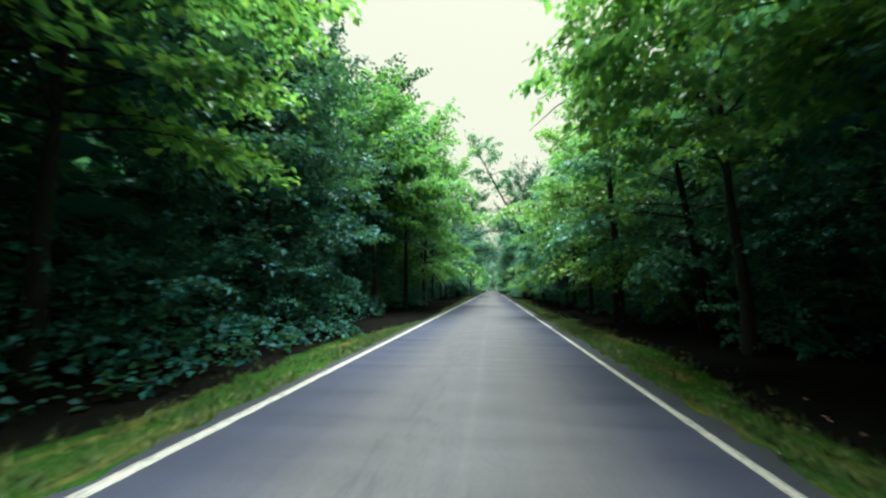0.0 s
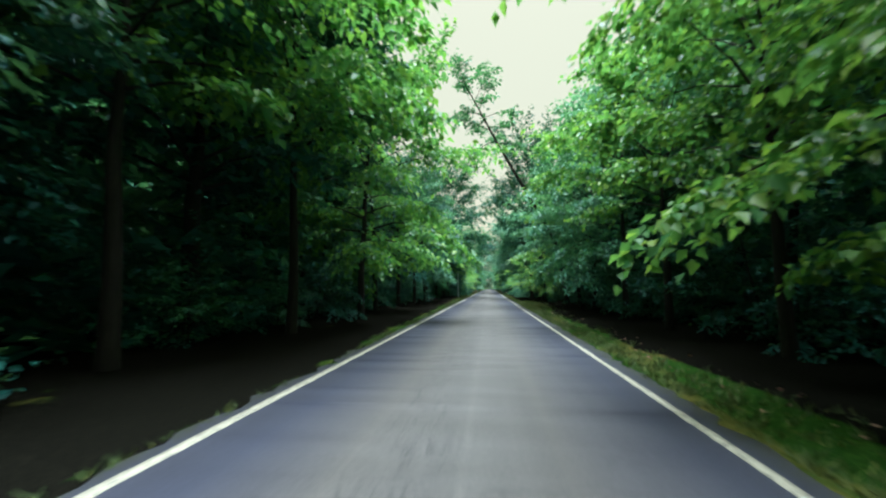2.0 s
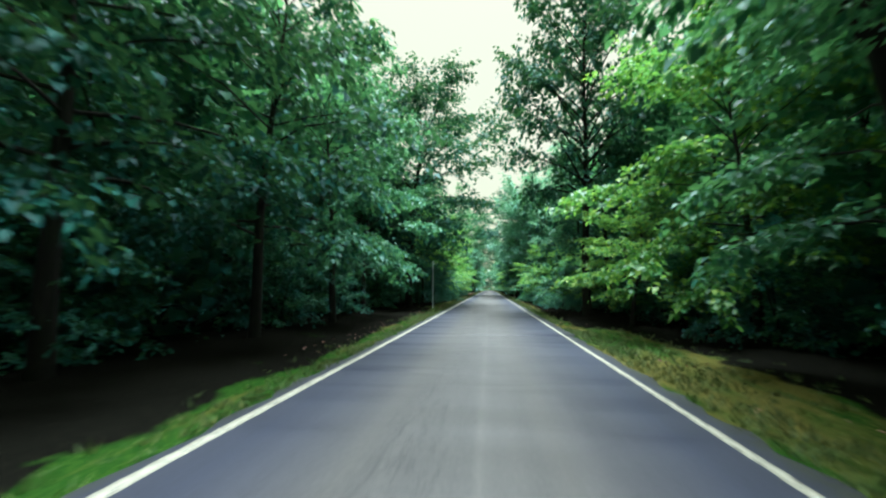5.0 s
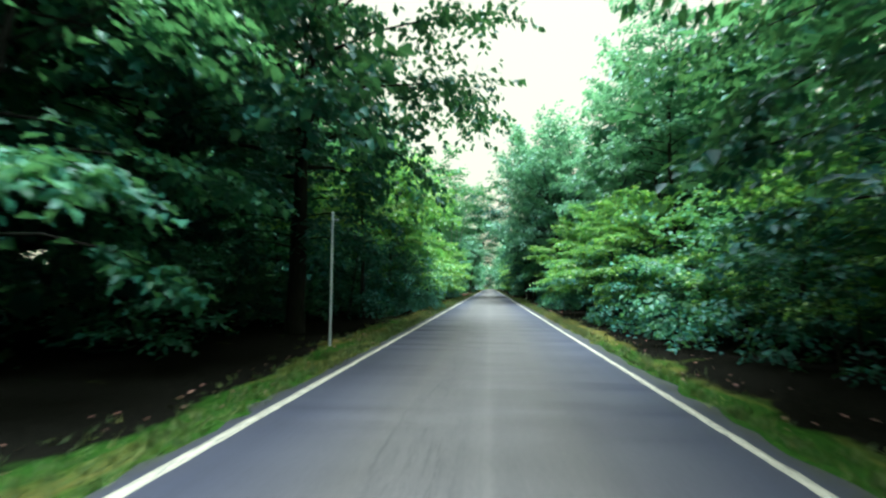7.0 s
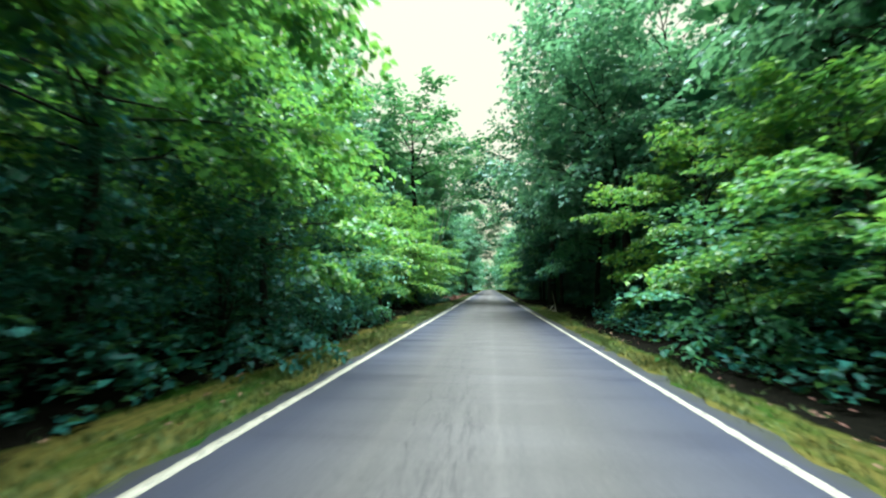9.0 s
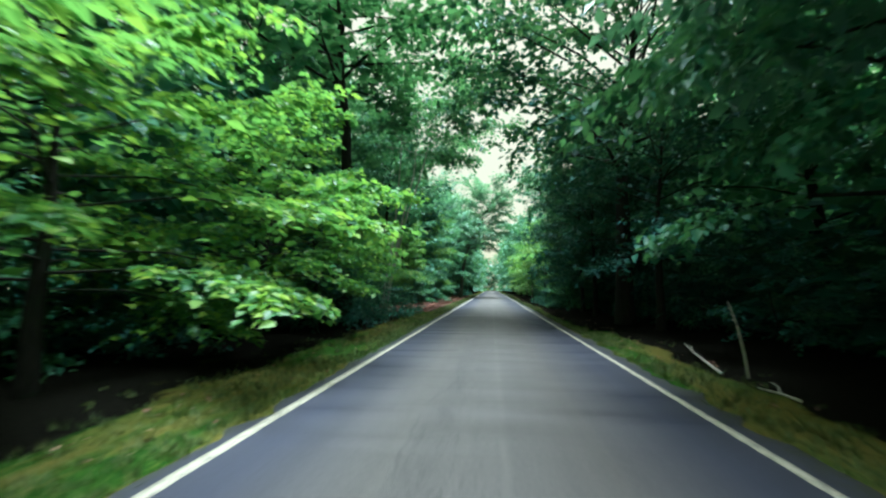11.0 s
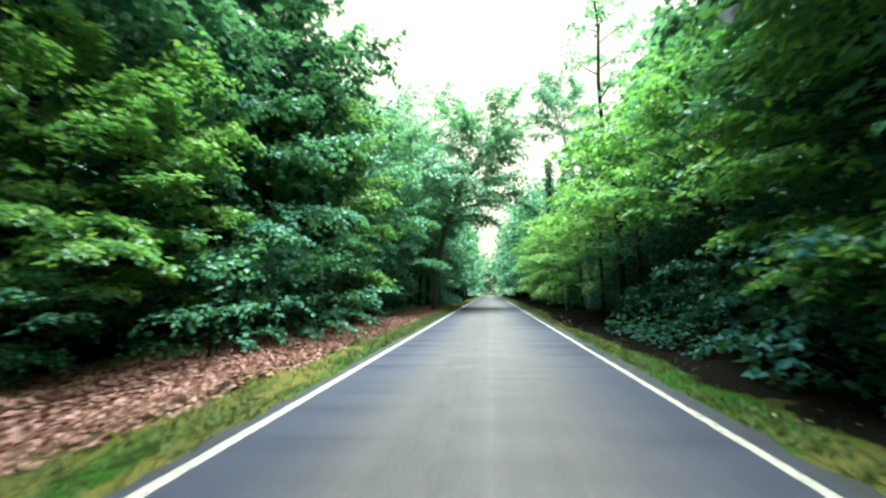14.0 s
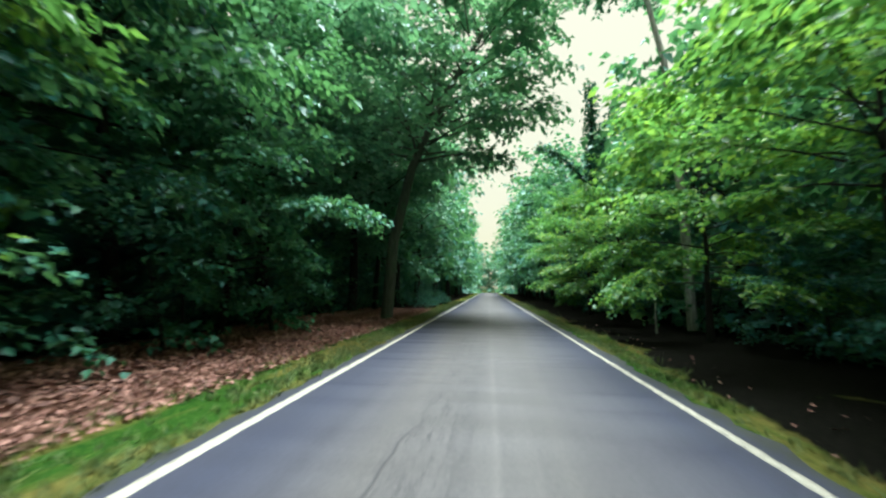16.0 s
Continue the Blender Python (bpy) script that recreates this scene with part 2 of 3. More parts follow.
def island_material(name, stops, rough=0.8):
    m, n, l, p = nodes_of(name)
    geo = n.new("ShaderNodeNewGeometry")
    col = ramp(n, l, geo.outputs["Random Per Island"], stops)
    l.new(mix(n, l, 0.3, col, ramp(n, l, noise_node(n, l, 30, 3), [(0.3, stops[0][1]), (0.7, stops[-1][1])])), p.inputs["Base Color"])
    p.inputs["Roughness"].default_value = rough
    return m


GRASS = island_material("grass_blades", [(0.0, (0.014, 0.045, 0.008)), (0.6, (0.04, 0.085, 0.012)), (1.0, (0.14, 0.145, 0.028))])
LITTER = island_material("fallen_leaves", [(0.0, (0.05, 0.021, 0.016)), (0.5, (0.21, 0.09, 0.065)), (1.0, (0.42, 0.225, 0.165))], 0.7)
STEEL = plain("galvanised_steel", (0.62, 0.68, 0.78), (0.76, 0.8, 0.88), 30, 0.45, 0.1)


# ---------- mesh helpers ----------
def mesh_from(name, verts, faces, mat, smooth=False):
    me = bpy.data.meshes.new(name)
    verts, faces = np.asarray(verts, dtype=np.float32), np.asarray(faces, dtype=np.int32)
    k = faces.shape[1]
    me.vertices.add(len(verts))
    me.vertices.foreach_set("co", verts.ravel())
    me.loops.add(faces.size)
    me.loops.foreach_set("vertex_index", faces.ravel())
    me.polygons.add(len(faces))
    me.polygons.foreach_set("loop_start", np.arange(0, faces.size, k, dtype=np.int32))
    me.materials.append(mat)
    me.update(calc_edges=True)
    me.validate()
    if smooth:
        me.polygons.foreach_set("use_smooth", np.ones(len(faces), dtype=bool))
    return me


def part(name, me, parent, label=""):
    ob = new(name, me)
    ob.parent = parent
    return tagged(ob, label)


def unit(v):
    return v / np.maximum(np.linalg.norm(v, axis=-1, keepdims=True), 1e-9)


def leaf_arrays(pos, way, up, length, width, fold=0.22, full=False):
    """Leaf blades folded along the midrib: diamond of two triangles, or a fuller outline of four."""
    pos, way, up = np.asarray(pos), unit(np.asarray(way)), np.asarray(up)
    side = unit(np.cross(way, up))
    nrm = np.cross(side, way)
    L, W = length[:, None], width[:, None]
    lift = nrm * W * fold
    tip = pos + way * L - nrm * L * 0.12
    i = np.arange(len(pos))[:, None]
    if full:
        a, b = pos + way * L * 0.28, pos + way * L * 0.68 - nrm * L * 0.03
        v = np.stack([pos, a - side * W * 0.5 + lift, b - side * W * 0.36 + lift, tip, b + side * W * 0.36 + lift, a + side * W * 0.5 + lift], 1)
        f = np.concatenate([i * 6 + [0, 3, 1], i * 6 + [1, 3, 2], i * 6 + [0, 5, 3], i * 6 + [5, 4, 3]], 1).reshape(-1, 3)
        return v.reshape(-1, 3), f
    m = pos + way * L * 0.42
    v = np.stack([pos, m - side * W * 0.5 + lift, tip, m + side * W * 0.5 + lift], 1)
    f = np.concatenate([i * 4 + [0, 2, 1], i * 4 + [0, 3, 2]], 1).reshape(-1, 3)
    return v.reshape(-1, 3), f


def tube_arrays(paths, sides=6):
    """Tapered tubes along (points, radii) lists, joined."""
    V, F, n0 = [], [], 0
    for pts, rad in paths:
        pts = np.asarray(pts, dtype=float)
        tang = unit(np.gradient(pts, axis=0))
        ref = np.array([0.31, 0.95, 0.02]) if abs(tang[0][2]) > 0.7 else np.array([0.0, 0.0, 1.0])
        s = unit(np.cross(tang, ref))
        u = np.cross(s, tang)
        ang = np.linspace(0, 2 * math.pi, sides, endpoint=False)
        ring = pts[:, None] + (s[:, None] * np.cos(ang)[None, :, None] + u[:, None] * np.sin(ang)[None, :, None]) * np.asarray(rad)[:, None, None]
        V.append(ring.reshape(-1, 3))
        k = len(pts)
        for i in range(k - 1):
            for j in range(sides):
                a, b = n0 + i * sides + j, n0 + i * sides + (j + 1) % sides
                F.append((a, b, b + sides, a + sides))
        n0 += k * sides
    return np.concatenate(V), np.array(F)


def bend(p0, way, length, n, droop, wander, r):
    """A limb: starts along way, bends by droop, wanders a little."""
    pts, d, p = [p0], np.array(way, dtype=float), np.array(p0, dtype=float)
    for i in range(n):
        d = unit(d + np.array([0, 0, -droop / n]) + r.normal(0, wander, 3))
        p = p + d * (length / n)
        pts.append(p)
    return np.array(pts)


def leaves_on(twigs, r, per_m, size, spread, flat):
    """Leaves set alternately along twig polylines, lying in loose layers."""
    P, D, U = [], [], []
    for pts in twigs:
        seg = np.linalg.norm(np.diff(pts, axis=0), axis=1)
        n = max(3, int(seg.sum() * per_m))
        t = np.linspace(0.08, 1, n) * (len(pts) - 1)
        i = np.minimum(t.astype(int), len(pts) - 2)
        base = pts[i] + (pts[i + 1] - pts[i]) * (t - i)[:, None]
        along = unit(pts[i + 1] - pts[i])
        out = unit(np.cross(along, np.array([0, 0, 1.0])))
        sgn = np.where(np.arange(n) % 2, 1.0, -1.0)[:, None]
        d = out * sgn * spread + along * 0.6 + r.normal(0, 0.28, (n, 3)) + np.array([0, 0, -0.25])
        P.append(base + r.normal(0, size * 0.3, (n, 3)))
        D.append(d)
        U.append(np.array([0, 0, 1.0]) + r.normal(0, flat, (n, 3)))
    P, D, U = np.concatenate(P), np.concatenate(D), np.concatenate(U)
    L = size * r.uniform(0.65, 1.25, len(P))
    return P, D, U, L


def tree(seed, name, H, R, low, limbs, twigs_per_limb, per_m, size, leaf, bark, trunk_r=0.16,
         rise=0.35, droop=0.7, full=False, lean=0.0, stems=1, flat=0.35, stem_paths=None, core=24, sprays=False, loose=0.0):
    """A tree as trunk, limbs and crown. H height, R crown radius, low height of the lowest limb, rise and droop of the limbs."""
    r = np.random.default_rng(seed)
    root = new(name)
    trunks, limb_paths, twigs = [], [], []
    for s in range(stems):
        a0 = r.uniform(0, 6.28)
        off = np.array([math.cos(a0), math.sin(a0), 0]) * (0.25 if stems > 1 else 0)
        way = unit(np.array([math.cos(a0), math.sin(a0), 0]) * (lean + (0.22 if stems > 1 else 0)) + np.array([0, 0, 1.0]))
        tall = H * r.uniform(0.7, 0.76)
        pts = bend(off - way * 0.25, way, tall, 12, -0.15, 0.035, r)
        trunks.append((pts, trunk_r * np.array([1.3, 1.08] + list(np.linspace(1.0, 0.14, 11)))))
        if stem_paths:
            pts, tall = np.array(stem_paths[s], dtype=float), stem_paths[s][-1][2]
            trunks[-1] = (pts, trunk_r * np.linspace(1.25, 0.3, len(pts)))
        n_l = limbs // stems
        for i in range(n_l):
            f = (i + r.uniform(0, 1)) / n_l
            z = low + (tall * 0.99 - low) * f
            k = np.searchsorted(pts[:, 2], z)
            k = min(max(k, 1), len(pts) - 1)
            p0 = pts[k - 1] + (pts[k] - pts[k - 1]) * np.clip((z - pts[k - 1][2]) / max(pts[k][2] - pts[k - 1][2], 1e-3), 0, 1)
            shape = 0.72 + 0.28 * min(1, f * 3.5) - 0.2 * max(0, f - 0.55) / 0.45
            ln = R * shape * r.choice([0.7, 0.9, 1.0, 1.1, 1.22])
            az = i * 2.399 + r.uniform(-0.4, 0.4) + s
            up = rise + 0.35 * f + 1.5 * f ** 3
            lp = bend(p0, unit(np.array([math.cos(az), math.sin(az), up])), ln, 6, droop * (1 - 0.5 * f), 0.06, r)
            rad = trunk_r * (0.36 - 0.2 * f) * np.linspace(1, 0.12, 7)
            limb_paths.append((lp, rad))
            for j in range(twigs_per_limb):
                t = 0.38 + 0.62 * r.uniform(0, 1) ** 0.75
                q = t * 6
                m = min(int(q), 5)
                b = lp[m] + (lp[m + 1] - lp[m]) * (q - m)
                al = unit(lp[m + 1] - lp[m])
                sd = unit(np.cross(al, [0, 0, 1.0])) * (1 if j % 2 else -1)
                d = unit(al * r.uniform(0.4, 1.1) + sd * r.uniform(0.5, 1.1) + np.array([0, 0, r.uniform(-0.12, 0.12) if sprays else r.uniform(-0.15 - loose, 0.45 + loose)]))
                tl = ln * r.uniform(0.2, 0.44) * (1.2 - 0.5 * t) + 0.12
                twigs.append(bend(b, d, tl, 3, 0.55, 0.08, r))
            twigs.append(lp[3:])
    # inner foliage, coarser and in the shade of the outer leaves
    inner = []
    for lp, _ in limb_paths:
        q = r.uniform(0.5, 4.8, core)
        m = q.astype(int)
        inner.append(lp[m] + (lp[m + 1] - lp[m]) * (q - m)[:, None] + r.normal(0, 0.11 * R, (core, 3)) * [1, 1, 0.7])
    inner = np.concatenate(inner)
    v, f = tube_arrays(trunks, 9)
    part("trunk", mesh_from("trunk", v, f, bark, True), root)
    v, f = tube_arrays([(lp[::2], rad[::2]) for lp, rad in limb_paths], 3)
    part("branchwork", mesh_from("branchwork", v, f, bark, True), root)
    P, D, U, L = leaves_on(twigs, r, per_m, size, 0.8, flat)
    n_in = len(inner)
    P = np.concatenate([P, inner])
    D = np.concatenate([D, r.normal(0, 1, (n_in, 3)) * [1, 1, 0.4]])
    U = np.concatenate([U, [0, 0, 0.6] + r.normal(0, 0.7, (n_in, 3))])
    L = np.concatenate([L, size * r.uniform(1.0, 1.45, n_in)])
    v, f = leaf_arrays(P, D, U, L, L * r.uniform(0.55, 0.75, len(L)), full=full)
    part("crown", mesh_from("crown", v, f, leaf), root)
    return root, len(f)


# ---------- large structure ----------
def strip(name, x0, x1, y0, y1, z0, z1, mat, step=2.0, wob=0.0, label="", category=""):
    """A long slab along the road with slightly uneven edges."""
    ys = np.arange(y0, y1 + step, step)
    r = np.random.default_rng(int(abs(x0) * 100) + 3)
    a = x0 + r.normal(0, wob, len(ys))
    b = x1 + r.normal(0, wob, len(ys))
    V, F = [], []
    for i, y in enumerate(ys):
        V += [(a[i], y, z0), (a[i], y, z1), (b[i], y, z1), (b[i], y, z0)]
        if i:
            p, q = (i - 1) * 4, i * 4
            F += [(p, p + 1, q + 1, q), (p + 1, p + 2, q + 2, q + 1), (p + 2, p + 3, q + 3, q + 2)]
    F += [(0, 3, 2, 1), (len(V) - 4, len(V) - 3, len(V) - 2, len(V) - 1)]
    ob = new(name, mesh_from(name, V, F, mat))
    return tagged(ob, label, category, "", "structure") if category else ob


def ground_z(x, y):
    a = abs(x)
    if a < 2.5:
        return -0.012
    k = min(1.0, (a - 2.5) / 1.0)
    h = 0.03 * k + 0.10 * noise.noise((x * 0.9, y * 0.5, 0.0)) * k
    if a > 6:
        h += min(a - 6, 30) * 0.012 + 0.3 * noise.noise((x * 0.12, y * 0.1, 5.0)) * min(1, (a - 6) / 8)
    return h - 0.012 * (1 - k)


# how far the turf reaches from the asphalt, and how parched it is, along each verge
# the reach is cut short where tree shade blackens the verge
TURF = {-1: ([-20, 3, 9, 12, 14.5, 20, 23, 35, 41, 55, 58, 63, 76, 82, 96, 99, 160], [0.7, 0.7, 0.9, 0.5, 0.05, 0.05, 0.25, 0.35, 0.5, 0.75, 1.25, 1.1, 1.0, 1.35, 1.3, 1.1, 1.0]),
        1: ([-20, 5, 8, 20, 31, 36, 43, 46, 54, 57, 76, 80, 89, 92, 100, 103, 112, 113.5, 117, 119.5, 160], [0.6, 0.7, 1.1, 0.8, 0.8, 1.4, 1.7, 0.5, 0.4, 0.6, 0.6, 0.9, 0.8, 0.3, 0.3, 0.6, 0.4, 0.25, 0.25, 0.6, 0.8])}
DRY = {-1: ([-20, 52, 57, 75, 80, 92, 100, 160], [0.1, 0.1, 0.6, 0.8, 0.4, 0.6, 0.7, 0.6]), 1: ([-20, 33, 38, 43, 56, 60, 75, 82, 90, 160], [0.1, 0.3, 0.8, 0.6, 0.4, 0.9, 0.8, 0.7, 0.3, 0.7])}


def turf(x, y):
    side = 1 if x > 0 else -1
    edge = 2.41 if side > 0 else 2.33
    return float(np.clip((np.interp(y, *TURF[side]) - (abs(x) - edge)) / 0.4 + 0.5, 0, 1))


def build_ground():
    half = [2.46, 2.62, 2.85, 3.1, 3.4, 3.75, 4.1, 4.5, 5, 5.6, 6.3, 7.2, 8.5, 10, 13, 17, 23, 32, 50, 120, 500, 3000]
    xs = [-x for x in reversed(half)] + half
    ys = [-3000, -600, -150, -60, -30] + list(np.arange(-20, 200, 0.8)) + [210, 230, 260, 320, 500, 1000, 3000]
    V = [(x, y, ground_z(x, y) if abs(x) < 60 else 0.4) for y in ys for x in xs]
    w = len(xs)
    F = [(j * w + i, j * w + i + 1, (j + 1) * w + i + 1, (j + 1) * w + i) for j in range(len(ys) - 1) for i in range(w - 1)]
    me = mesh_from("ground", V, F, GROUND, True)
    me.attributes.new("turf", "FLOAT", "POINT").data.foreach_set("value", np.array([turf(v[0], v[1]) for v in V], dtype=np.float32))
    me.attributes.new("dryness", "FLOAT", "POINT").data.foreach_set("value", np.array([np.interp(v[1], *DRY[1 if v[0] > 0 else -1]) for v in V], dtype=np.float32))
    tagged(new("ground", me), "forest floor with grassy verges, brown leaf litter and soil blackened as shade", "ground", "", "structure")


build_ground()
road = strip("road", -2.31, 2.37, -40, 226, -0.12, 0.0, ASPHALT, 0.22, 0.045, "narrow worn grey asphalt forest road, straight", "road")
for sx, half in ((-2.1, 0.056), (2.1, 0.043)):
    line = strip("edge_line", sx - half, sx + half, -40, 226, -0.02, 0.005, PAINT, 0.1, 0.0035, "worn white painted edge line on asphalt", "road marking")


# ---------- vegetation kinds ----------
KINDS = {}


def kind(key, *trees):
    KINDS[key] = [[t, False] for t, _ in trees]


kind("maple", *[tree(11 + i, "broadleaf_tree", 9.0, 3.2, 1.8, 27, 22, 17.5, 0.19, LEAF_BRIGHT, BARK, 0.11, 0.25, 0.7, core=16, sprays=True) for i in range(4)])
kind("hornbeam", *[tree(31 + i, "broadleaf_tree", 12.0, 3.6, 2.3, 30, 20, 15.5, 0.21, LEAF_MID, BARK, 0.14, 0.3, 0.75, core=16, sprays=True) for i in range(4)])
kind("oak", *[tree(51 + i, "oak_tree", 17.0, 5.4, 4.2, 44, 19, 10, 0.29, LEAF_DARK_SHADED, BARK, 0.24, 0.75, 0.75, flat=0.6, core=28, loose=0.45) for i in range(3)])
kind("dark", *[tree(41 + i, "broadleaf_tree", 12.0, 3.6, 2.3, 34, 16, 15, 0.2, LEAF_DARK_SHADED, BARK, 0.14, 0.3, 0.75, core=22, loose=0.15) for i in range(3)])
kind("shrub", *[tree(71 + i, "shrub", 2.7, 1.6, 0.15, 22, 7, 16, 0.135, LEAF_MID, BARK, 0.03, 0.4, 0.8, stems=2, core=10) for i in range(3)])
kind("bramble", *[tree(81 + i, "shrub", 2.4, 1.7, 0.1, 22, 7, 24, 0.105, LEAF_DARK_SHADED, BARK, 0.025, 0.3, 0.9, stems=2, core=12) for i in range(2)])
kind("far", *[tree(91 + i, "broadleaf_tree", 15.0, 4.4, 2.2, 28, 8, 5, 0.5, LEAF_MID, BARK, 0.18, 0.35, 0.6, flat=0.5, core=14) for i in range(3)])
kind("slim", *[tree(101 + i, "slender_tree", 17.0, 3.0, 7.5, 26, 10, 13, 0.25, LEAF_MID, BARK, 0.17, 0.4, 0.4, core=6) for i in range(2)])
kind("pale", tree(151, "broadleaf_tree", 17.0, 5.0, 4.2, 42, 16, 10, 0.295, LEAF_PALE_HAZE, BARK, 0.2, 0.65, 0.7, flat=0.6, core=20, loose=0.45))
kind("birch", *[tree(161 + i, "birch_tree", 16.0, 2.9, 4.0, 36, 11, 13, 0.22, LEAF_PALE_HAZE, BARK, 0.11, 0.5, 0.6, core=6) for i in range(2)])
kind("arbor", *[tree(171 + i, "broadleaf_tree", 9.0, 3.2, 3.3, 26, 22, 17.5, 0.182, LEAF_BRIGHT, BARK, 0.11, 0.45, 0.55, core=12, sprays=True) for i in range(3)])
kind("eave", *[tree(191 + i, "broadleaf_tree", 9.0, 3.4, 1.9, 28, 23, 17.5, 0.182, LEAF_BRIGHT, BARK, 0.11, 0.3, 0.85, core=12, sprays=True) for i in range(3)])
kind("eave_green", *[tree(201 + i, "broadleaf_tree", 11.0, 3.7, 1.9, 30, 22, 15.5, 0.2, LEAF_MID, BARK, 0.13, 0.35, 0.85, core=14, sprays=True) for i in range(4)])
kind("high_oak", *[tree(211 + i, "oak_tree", 18.0, 5.6, 5.4, 40, 17, 9, 0.28, LEAF_DARK_SHADED, BARK, 0.24, 0.55, 0.6, flat=0.6, loose=0.4, core=10) for i in range(2)])
kind("spread_oak", tree(215, "oak_tree", 17.0, 6.0, 4.1, 46, 21, 11, 0.27, LEAF_DARK_SHADED, BARK, 0.24, 0.35, 0.6, flat=0.6, core=30, loose=0.3))
kind("thicket", *[tree(181 + i, "shrub", 5.0, 2.3, 0.5, 28, 9, 17, 0.14, LEAF_DARK_SHADED, BARK, 0.05, 0.35, 0.75, stems=2, core=18) for i in range(2)])
NOMINAL = {"maple": 9.0, "hornbeam": 12.0, "dark": 12.0, "oak": 17.0, "shrub": 2.7, "bramble": 2.4, "far": 15.0, "thicket": 5.0,
           "arbor": 9.0, "pale": 17.0, "birch": 16.0, "slim": 17.0, "eave": 9.0, "eave_green": 11.0, "high_oak": 18.0, "spread_oak": 17.0}


def plant(key, x, y, height, label="", category="tree", group="", wide=1.0):
    own = np.random.default_rng(int(abs(x) * 991) + int(abs(y) * 137) + (7 if x > 0 else 0))
    i = int(own.integers(len(KINDS[key])))
    tall = height / NOMINAL[key]
    scale = wide * (0.35 + 0.65 * tall) if tall < 1 else wide * tall ** 0.5
    t, used = KINDS[key][i]
    z = ground_z(x, y) if abs(x) < 60 else 0.4
    m = pose(x, y, z, 0, 0, float(own.uniform(0, 360))) @ Matrix.Diagonal((scale, scale, tall, 1))
    if used:
        ob = copy_thing(t, m @ Matrix.Diagonal((*[1 / s for s in t.scale], 1)))
    else:
        ob = t
        ob.matrix_basis = m
        KINDS[key][i][1] = True
    return tagged(ob, label, category, group)


LB = "bright green broadleaf tree with low layered branches beside the road"
LH = "green broadleaf tree with dense drooping branches at the forest edge"
LO = "tall dark oak with a heavy trunk and overhanging crown"
LS = "leafy green undergrowth shrub on the forest verge"
LF = "tall leafy tree standing deeper in the forest"

LABEL = {"thicket": "dense dark green thicket rising from the shaded verge", "arbor": "bright green broadleaf tree spreading over a dark hollow verge", "pale": "tall tree with a pale green leafy crown above the verge", "birch": "tall slender tree with thin dark stem and pale loose foliage",
         "bramble": "low dark green undergrowth bush in the shade", "maple": LB, "dark": "broadleaf tree with shade-darkened leaves and dense branches over the verge", "hornbeam": LH, "oak": LO, "shrub": LS, "far": LF,
         "eave": "bright green broadleaf tree drooping low over the verge", "eave_green": "green broadleaf tree with boughs drooping over a dark verge",
         "spread_oak": "dark oak with long boughs spreading out over the road", "high_oak": "tall oak with a high dark crown arching over the road",
         "slim": "tall tree with a dark bare trunk and a high green crown"}


def row(group, *spots):
    for key, x, y, height, *wide in spots:
        plant(key, x, y, height, LABEL[key], "shrub" if key in ("shrub", "bramble", "thicket") else "tree", group, *wide)


# ---------- roadside trees, stretch by stretch ----------
row("roadside trees",
    ("maple", -5.0, -3, 10), ("arbor", -5.2, 4, 8.0, 1.15), ("dark", -5.7, 9.4, 8.6), ("dark", -7.0, 13.4, 9.2), ("arbor", -5.4, 18.2, 11.5, 1.1),
    ("arbor", -5.0, 22.8, 12.5, 1.05), ("eave", -4.7, 27.5, 12, 1.05), ("eave", -5.6, 32.5, 12.5, 0.9), ("dark", -5.7, 38, 13, 0.9), ("dark", -5.5, 42.3, 12.5, 0.9), ("eave_green", -5.4, 46.8, 11.5, 0.9))
row("roadside trees",
    ("eave_green", -6.2, 52.4, 10.5, 0.92), ("spread_oak", -5.2, 58.8, 17.5, 0.92), ("pale", -9.5, 55, 17), ("dark", -8.0, 56.3, 12, 1.1), ("dark", -6.3, 60.6, 10.5), ("arbor", -5.2, 64.5, 8, 1.1), ("arbor", -5.1, 68, 7.6, 1.1),
    ("maple", -5.0, 72, 7.5), ("maple", -5.4, 77, 7), ("eave", -5.4, 82.5, 5.6, 1.3), ("eave", -5.4, 87, 5.4, 1.25), ("eave", -5.8, 91, 5.0, 1.1))
row("roadside trees",
    ("pale", -11.5, 85, 17), ("pale", -10.4, 79, 15), ("slim", -5.8, 93.2, 19, 1.7), ("maple", -7.6, 93.5, 4.5), ("maple", -7.4, 96.5, 4.0), ("maple", -8.2, 99.5, 4.5), ("slim", -9.2, 92.5, 19), ("slim", -9.6, 98.5, 18), ("slim", -9.0, 101.5, 18), ("slim", -7.8, 104.5, 17), ("slim", -11, 97, 17), ("maple", -8.2, 103, 5.5), ("maple", -7.0, 105.4, 5.2), ("maple", -7.4, 107, 6.5),
    ("hornbeam", -7.2, 109.6, 9.5), ("maple", -6.5, 113.6, 8.5), ("dark", -7.2, 116.6, 10), ("slim", -7.4, 112, 17, 1.3), ("hornbeam", -7.2, 119.5, 13), ("eave_green", -6.2, 121.2, 7.5), ("pale", -6.6, 123.5, 14.5), ("pale", -6.6, 131, 18))
row("roadside trees",
    ("maple", 4.8, -3, 9), ("arbor", 5.0, 3.8, 9.5, 1.15), ("arbor", 5.1, 8, 9.5), ("hornbeam", 6.1, 11.5, 11), ("eave", 5.2, 15.5, 8.6), ("arbor", 5.2, 20, 8.8),
    ("arbor", 5.3, 24.5, 8.8), ("eave_green", 5.7, 29, 10), ("eave_green", 5.8, 34, 10), ("eave_green", 6.2, 39, 10), ("eave", 6.5, 43.4, 8.5), ("eave", 4.9, 47, 4.6))
